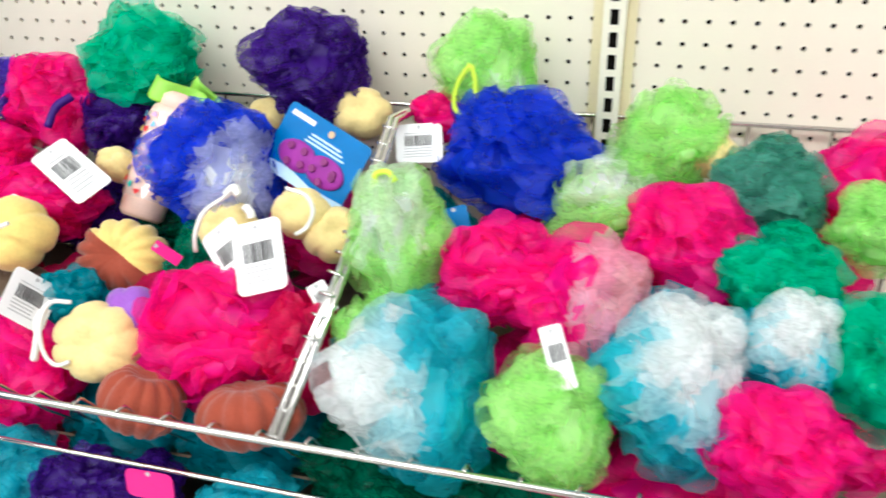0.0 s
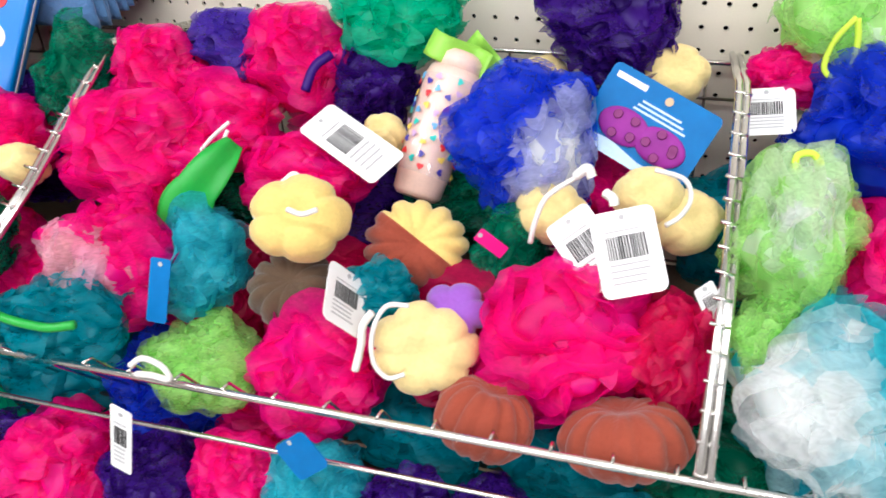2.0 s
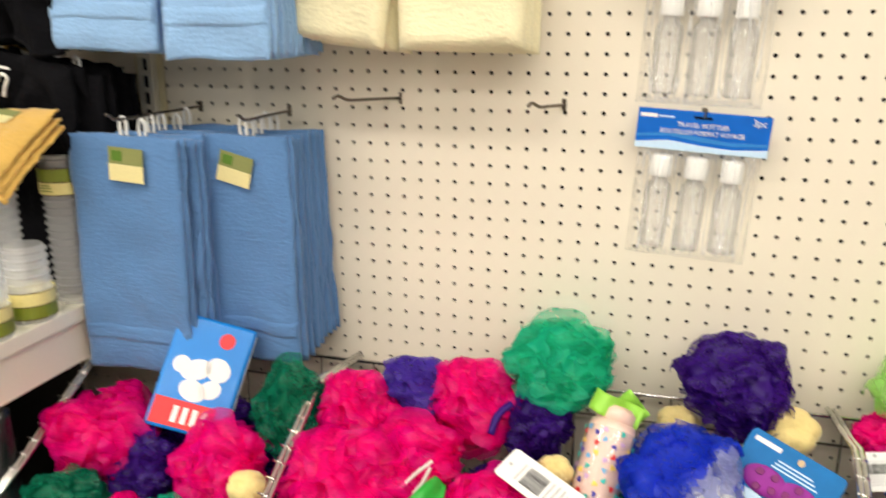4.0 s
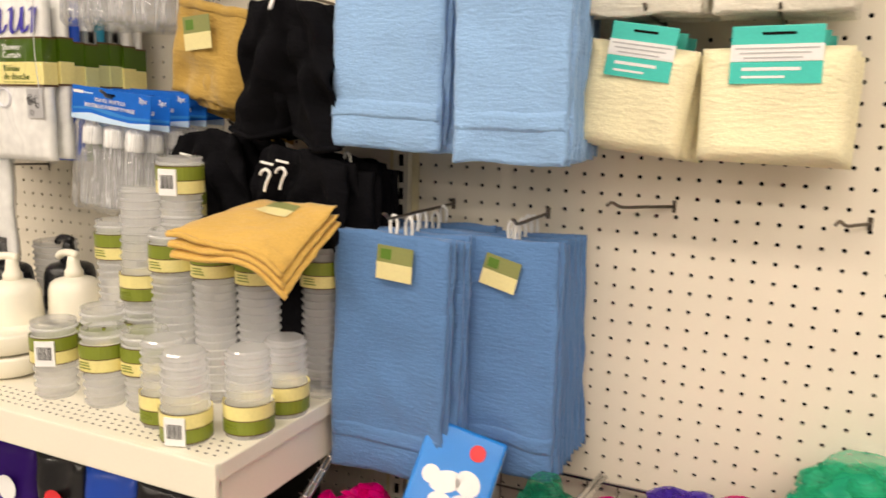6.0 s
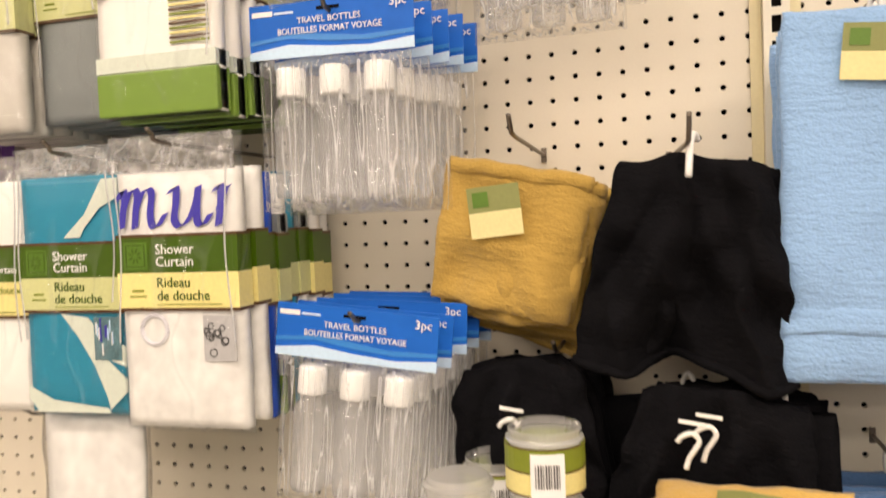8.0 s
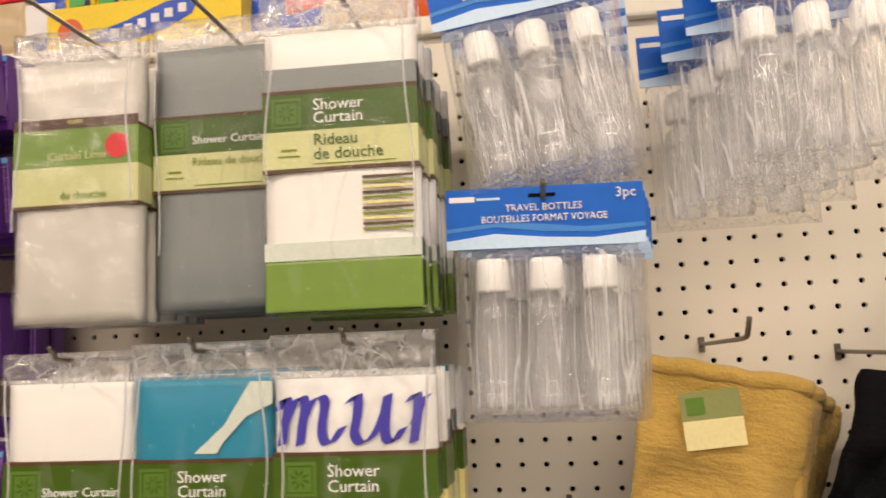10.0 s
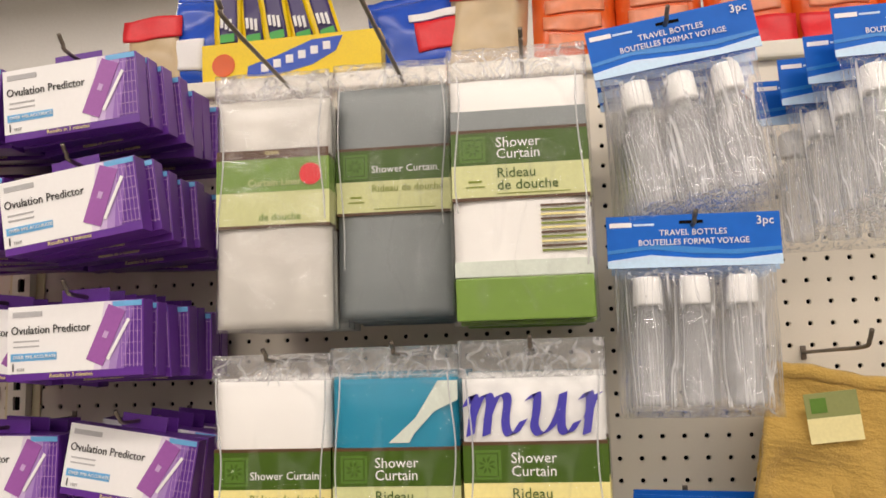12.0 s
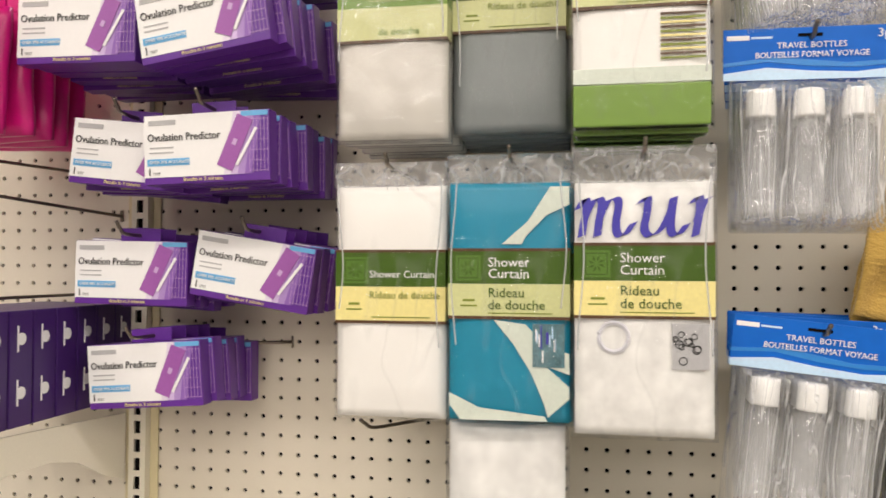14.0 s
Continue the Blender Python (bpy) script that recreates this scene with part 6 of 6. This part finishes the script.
# ---- purple test cartons ----
def carton(x, y, z, tilt, n=0, dx=0.0035, dy=0.0255, seed=0, w=0.148, h=0.077, lean=0.0):
    t = thing("test_kit_carton", "purple and white ovulation test carton on a hook", "carton", pose(x, y, z, lean, tilt, 0), "purple test cartons")
    d = 0.021
    part("carton_body", box(-w / 2, w / 2, 0, d, -h / 2, h / 2, 0.001), PURPLE_BOX, t)
    part("hang_tab", box(-w * 0.18, w * 0.18, d - 0.0015, d - 0.0003, h / 2, h / 2 + 0.016, 0.0005), PURPLE_BOX, t)
    part("white_panel", outline_plate([(-w / 2 + 0.0005, h / 2 - 0.0005), (w * 0.22, h / 2 - 0.0005), (w * 0.14, -h * 0.40), (-w / 2 + 0.0005, -h * 0.40)], -0.0006), CARD, t, "white printed panel")
    for k in range(4):
        e0, e1 = w * (0.22 + 0.055 * k), w * (0.22 + 0.055 * (k + 1))
        part("fading_panel", outline_plate([(e0, h / 2 - 0.0005), (e1, h / 2 - 0.0005), (e1 - w * 0.08, -h * 0.40), (e0 - w * 0.08, -h * 0.40)], -0.0006), FADE[k], t, "lilac strip of the fading print")
    part("sky_tab", plate(w * 0.28, w * 0.49, h * 0.415, h * 0.485, -0.0008), SKY_BAR, t)
    part("brand_mark", plate(-w * 0.46, -w * 0.24, h * 0.35, h * 0.42, -0.0012), GREY_INK, t)
    words("print", "Ovulation Predictor", 0.0122, INK, t, -w * 0.47, h * 0.12, align="LEFT", squeeze=0.88)
    for k in range(2):
        part("print_line", plate(-w * 0.45, -w * 0.26, h * (0.015 - k * 0.07), h * (0.035 - k * 0.07), -0.0012), GREY_INK, t)
    part("blue_bar", plate(-w * 0.47, -w * 0.13, -h * 0.235, -h * 0.135, -0.0012), SKY_BAR, t)
    words("print", "OVER 99% ACCURATE", 0.0048, CARD, t, -w * 0.45, -h * 0.205, -0.0020)
    words("print", "1", 0.0115, INK, t, -w * 0.47, -h * 0.37)
    words("print", "TEST", 0.0042, GREY_INK, t, -w * 0.425, -h * 0.365)
    words("print", "Results in 3 minutes", 0.0058, PALE_YELLOW, t, -w * 0.02, -h * 0.468, align="CENTER")
    dev = part("tester_print", box(-0.0098, 0.0098, -0.0010, -0.0004, -0.031, 0.029, 0.0002), DEVICE, t, "printed mauve tester")
    dev.matrix_basis = pose(w * 0.235, -0.0006, h * 0.06, 0, 24, 0)
    win = part("tester_window", plate(-0.0025, 0.0025, -0.004, 0.003, -0.0022), PINK_PRINT, t)
    win.matrix_basis = pose(w * 0.235, 0, h * 0.06, 0, 24, 0)
    st = part("stick_print", box(-0.0017, 0.0017, -0.0016, -0.0010, -0.026, 0.020, 0.0003), CARD, t, "printed white stick")
    st.matrix_basis = pose(w * 0.335, -0.0006, h * 0.02, 0, 30, 0)
    grid = bmesh.new()
    for k in range(6):
        plate(w * 0.345 + k * 0.0042, w * 0.345 + k * 0.0042 + 0.0004, -h * 0.38, h * 0.40, -0.0007, 0.0005, grid)
        plate(w * 0.345, w * 0.49, -h * 0.36 + k * h * 0.145, -h * 0.36 + k * h * 0.145 + 0.0004, -0.0007, 0.0005, grid)
    tagged(part("grid_print", grid, PINK_PRINT, t), kind="stuff")
    r2 = random.Random(seed)
    for k in range(1, n + 1):
        copy_thing(t, pose(x + dx * k + r2.uniform(-0.003, 0.003), y + dy * k, z + r2.uniform(-0.003, 0.003) - 0.001 * k, r2.uniform(-3, 3), tilt * (1 - 0.12 * k) + r2.uniform(-3, 3), r2.uniform(-3, 3)))


carton(-1.320, -0.240, 1.934, -5, 7, seed=1)
carton(-1.314, -0.244, 1.818, -8.5, 7, seed=2)
carton(-1.322, -0.215, 1.684, -1.5, 6, seed=3)
carton(-1.296, -0.150, 1.548, 9, 4, 0.004, seed=4)
carton(-1.452, -0.150, 1.546, 1, 3, 0.004, seed=5)
carton(-1.432, -0.150, 1.424, -4, 4, 0.004, seed=6)
carton(-1.438, -0.180, 1.684, 6, 4, 0.004, seed=7)
carton(-1.476, -0.225, 1.820, 1, 6, 0.004, seed=8)
carton(-1.480, -0.230, 1.938, 2, 6, 0.004, seed=9)
for x, z, r in ((-1.322, 1.980, 0.25), (-1.314, 1.864, 0.25), (-1.322, 1.730, 0.23), (-1.296, 1.596, 0.17), (-1.452, 1.592, 0.17), (-1.432, 1.470, 0.18), (-1.438, 1.730, 0.2), (-1.476, 1.866, 0.24)):
    peg_hook(x, z, r, 0.014)
peg_hook(-1.303, 1.453, 0.11, 0.002, 0, -62)
peg_hook(-1.560, 1.625, 0.22, 0.014, -0.02, -25)
peg_hook(-1.640, 1.690, 0.24, 0.014, 0.0, -12)
peg_hook(-1.62, 1.745, 0.24, 0.014)


def dark_carton(y, k):
    t = thing("swab_carton", "dark purple carton with white swab pictures on its side", "carton", pose(-1.605, y, 1.374), "dark purple cartons")
    part("carton_body", box(-0.07, 0.07, 0, 0.036, 0, 0.130, 0.001), PURPLE_DARK, t)
    for z in (0.038, 0.098):
        part("swab_picture", lathe([(0.007, 0), (0.007, 0.0005)], 14), CARD, t).matrix_basis = pose(0.0702, 0.018, z, 0, 90, 0)
        part("swab_stick", box(0.0700, 0.0708, 0.0115, 0.0135, z - 0.014, z + 0.015), CARD, t)
    if k == 0:
        part("magenta_panel", plate(-0.06, 0.05, 0.055, 0.095, -0.0006), MAGENTA, t)
        part("yellow_strip", plate(-0.06, 0.05, 0.096, 0.106, -0.0006), BRIGHT_YELLOW, t)


for k in range(8):
    dark_carton(-0.325 + k * 0.039, k)
peg_hook(-1.605, 1.515, 0.30, 0.014)
br = thing("shelf_bracket", "cream steel shelf bracket with a curved lower edge", "shelf bracket", pose(-1.540, 0, 0))
bm = bmesh.new()
low_edge = [(-0.02, 1.262), (-0.06, 1.276), (-0.12, 1.308), (-0.17, 1.320), (-0.24, 1.322), (-0.36, 1.312)]
f = bm.faces.new([bm.verts.new((0, y, z)) for y, z in [(-0.018, 1.352), (-0.36, 1.372)] + low_edge[::-1]])
r = bmesh.ops.extrude_face_region(bm, geom=[f])
for v in r["geom"]:
    if isinstance(v, bmesh.types.BMVert):
        v.co.x -= 0.004
bmesh.ops.recalc_face_normals(bm, faces=bm.faces[:])
part("bracket_plate", bm, STEEL_CREAM, br)
for k in range(7):
    t = thing("pink_pack", "magenta wrapped pack hanging on a hook", "pack", pose(-1.640, -0.29 + k * 0.035, 1.86, 0, random.Random(k).uniform(-3, 3), 0), "magenta packs")
    part("wrapped_body", slab(0.13, 0.15, 0.028, 10, 10, crumple(300 + k, 0.006, 0.05), 0.3), MAGENTA, t, smooth=True)
    part("top_seal", box(-0.06, 0.06, 0.010, 0.014, -0.002, 0.018, 0.001), MAGENTA, t)


# ---- snack bags on top of the gondola ----
CAP = TOP + 0.0225


def pouch(x, y, w, h, material, label, seed, panel=None, turn=0.0, yaw=0.0):
    t = thing("snack_pouch", label, "snack pouch", pose(x, y, CAP + h, -6, turn, yaw), "snack pouches on the gondola top")
    part("pouch_body", slab(w, h, 0.045, 14, 14, crumple(seed, 0.008, 0.04), 0.12), material, t, smooth=True)
    part("top_seal", slab(w, 0.016, 0.004, 14, 2, lambda a, b: 0.020 + 0.002 * math.sin(a * 200), 0.9), material, t, smooth=True).location.z = 0.010
    if panel:
        for mat, (a, b, c, d) in panel:
            part("printed_panel", slab((b - a) * w, (d - c) * h, 0.003, 8, 8, lambda p, q, o=((a + b) / 2 - 0.5) * w, zz=-c * h: crumple(seed, 0.008, 0.04)(p + o, q + zz) - 0.003, 0.9), mat, t, smooth=True).location = (((a + b) / 2 - 0.5) * w, 0, -c * h)
    return t


SALMON = paint("salmon_print", (0.80, 0.27, 0.14), 0.3, 0, 60, 0.05, 0.15, 30)
pouch(-0.785, 0.03, 0.11, 0.14, ORANGE_BAG, "orange pet treat pouch standing on the gondola top", 400, [(PURPLE_BOX, (0.08, 0.9, 0.02, 0.25)), (SALMON, (0.15, 0.85, 0.36, 0.50)), (SALMON, (0.12, 0.80, 0.54, 0.68)), (SALMON, (0.18, 0.86, 0.72, 0.86))])
pouch(-0.675, 0.03, 0.11, 0.14, ORANGE_BAG, "orange pet treat pouch standing on the gondola top", 401, [(PURPLE_BOX, (0.1, 0.92, 0.02, 0.25)), (SALMON, (0.15, 0.85, 0.36, 0.50)), (SALMON, (0.12, 0.80, 0.54, 0.68)), (SALMON, (0.18, 0.86, 0.72, 0.86))])
for k, x in enumerate((-0.562, -0.455, -0.345, -0.235, -0.12)):
    pouch(x, 0.03, 0.11, 0.135, ORANGE_BAG, "orange pet treat pouch standing on the gondola top", 402 + k, [(SALMON, (0.2, 0.85, 0.25, 0.42)), (SALMON, (0.15, 0.8, 0.46, 0.62)), (RED_PRINT, (0.04, 0.96, 0.68, 0.98))])
pouch(-0.898, 0.03, 0.11, 0.125, TAN_BAG, "tan and red pet treat pouch on the gondola top", 410, [(RED_PRINT, (0.05, 0.95, 0.02, 0.22))], 4)
pouch(-1.005, 0.035, 0.13, 0.12, BLUE_BAG, "blue pet treat pouch with a red panel on top", 411, [(RED_PRINT, (0.5, 0.95, 0.40, 0.75)), (CARD, (0.45, 0.95, 0.28, 0.38))], -8)
pouch(-1.300, 0.04, 0.10, 0.15, BLUE_BAG, "blue pet treat pouch on the gondola top", 412, [(CARD, (0.1, 0.6, 0.5, 0.8))], 3)
pouch(-1.372, 0.03, 0.09, 0.115, TAN_BAG, "clear and red pet treat pouch on the gondola top", 413, [(RED_PRINT, (0.03, 0.97, 0.02, 0.3))], -4)
STICK_NAVY = paint("dark_navy_print", (0.035, 0.02, 0.12), 0.35)
yb = thing("display_box", "yellow open display box with blue mark on top", "display box", pose(-1.160, -0.005, CAP, 0, -1.5, 0))
part("box_front", box(-0.122, 0.122, 0, 0.002, 0, 0.055, 0.0006), YELLOW_BOX, yb)
part("box_side", box(-0.122, -0.120, 0.0022, 0.07, 0, 0.055), YELLOW_BOX, yb)
part("box_side", box(0.120, 0.122, 0.0022, 0.07, 0, 0.055), YELLOW_BOX, yb)
part("box_floor", box(-0.1195, 0.1195, 0.0022, 0.07, 0, 0.002), YELLOW_BOX, yb)
part("brand_shape", outline_plate([(-0.060, 0.006), (-0.02, 0.004), (0.03, 0.014), (0.062, 0.030), (0.072, 0.050), (0.03, 0.048), (-0.02, 0.030), (-0.058, 0.020)], -0.0006), BLUE_BAG, yb, "curved blue brand shape")
for k in range(6):
    part("brand_stroke", plate(-0.040 + k * 0.017, -0.030 + k * 0.017, 0.010 + k * 0.0045, 0.021 + k * 0.0045, -0.0012), CARD, yb)
part("orange_shape", lathe([(0.016, 0), (0.016, 0.0006)], 18), ORANGE_BAG, yb).matrix_basis = pose(-0.092, -0.0004, 0.024, 90)
for k in range(5):
    s = thing("snack_stick", "yellow and navy snack stick standing in the display box", "snack stick", pose(-1.254 + k * 0.039, 0.012 + 0.006 * (k % 2), CAP + 0.004, -5, -3 - k * 3.5, 0), "snack sticks")
    part("wrapper", slab(0.038, 0.16, 0.008, 6, 18, crumple(420 + k, 0.003, 0.03), 0.3), YELLOW_BOX, s, smooth=True).location.z = 0.16
    part("navy_panel", slab(0.024, 0.105, 0.002, 5, 12, lambda p, q, kk=k: crumple(420 + kk, 0.003, 0.03)(p, q) - 0.003, 0.9), STICK_NAVY, s, "dark navy printed panel", smooth=True).location = (0.003, 0, 0.16)
    for q in range(3):
        part("white_stroke", plate(-0.006 + q * 0.006, -0.002 + q * 0.006, 0.078 - q * 0.003, 0.094 - q * 0.002, -0.0085), CARD, s)
    part("green_foot", plate(-0.007, 0.013, 0.056, 0.068, -0.0078), LEAF_GREEN, s, "small green printed patch")

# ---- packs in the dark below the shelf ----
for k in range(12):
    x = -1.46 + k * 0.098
    t = thing("wrapped_pack", "dark wrapped pack filling the shade below the shelf", "pack", pose(x, -0.36, 0.985, 0, random.Random(k + 5).uniform(-4, 4), 0), "packs below the shelf")
    # the last two packs are all black, added to fill the shaded end
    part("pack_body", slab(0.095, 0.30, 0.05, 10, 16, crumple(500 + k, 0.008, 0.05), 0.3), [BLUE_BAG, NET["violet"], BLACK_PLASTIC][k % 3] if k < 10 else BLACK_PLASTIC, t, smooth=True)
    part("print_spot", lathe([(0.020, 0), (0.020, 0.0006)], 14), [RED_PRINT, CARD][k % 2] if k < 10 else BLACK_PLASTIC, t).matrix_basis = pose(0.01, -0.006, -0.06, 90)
# black board added to darken the bay, in front of the cream board
structure("shelf_shade_board", box(-1.5, -0.335, -0.20, -0.19, 0.15, 1.0), DARK, "black board added for the shade in the bay below the shelf", "wall")
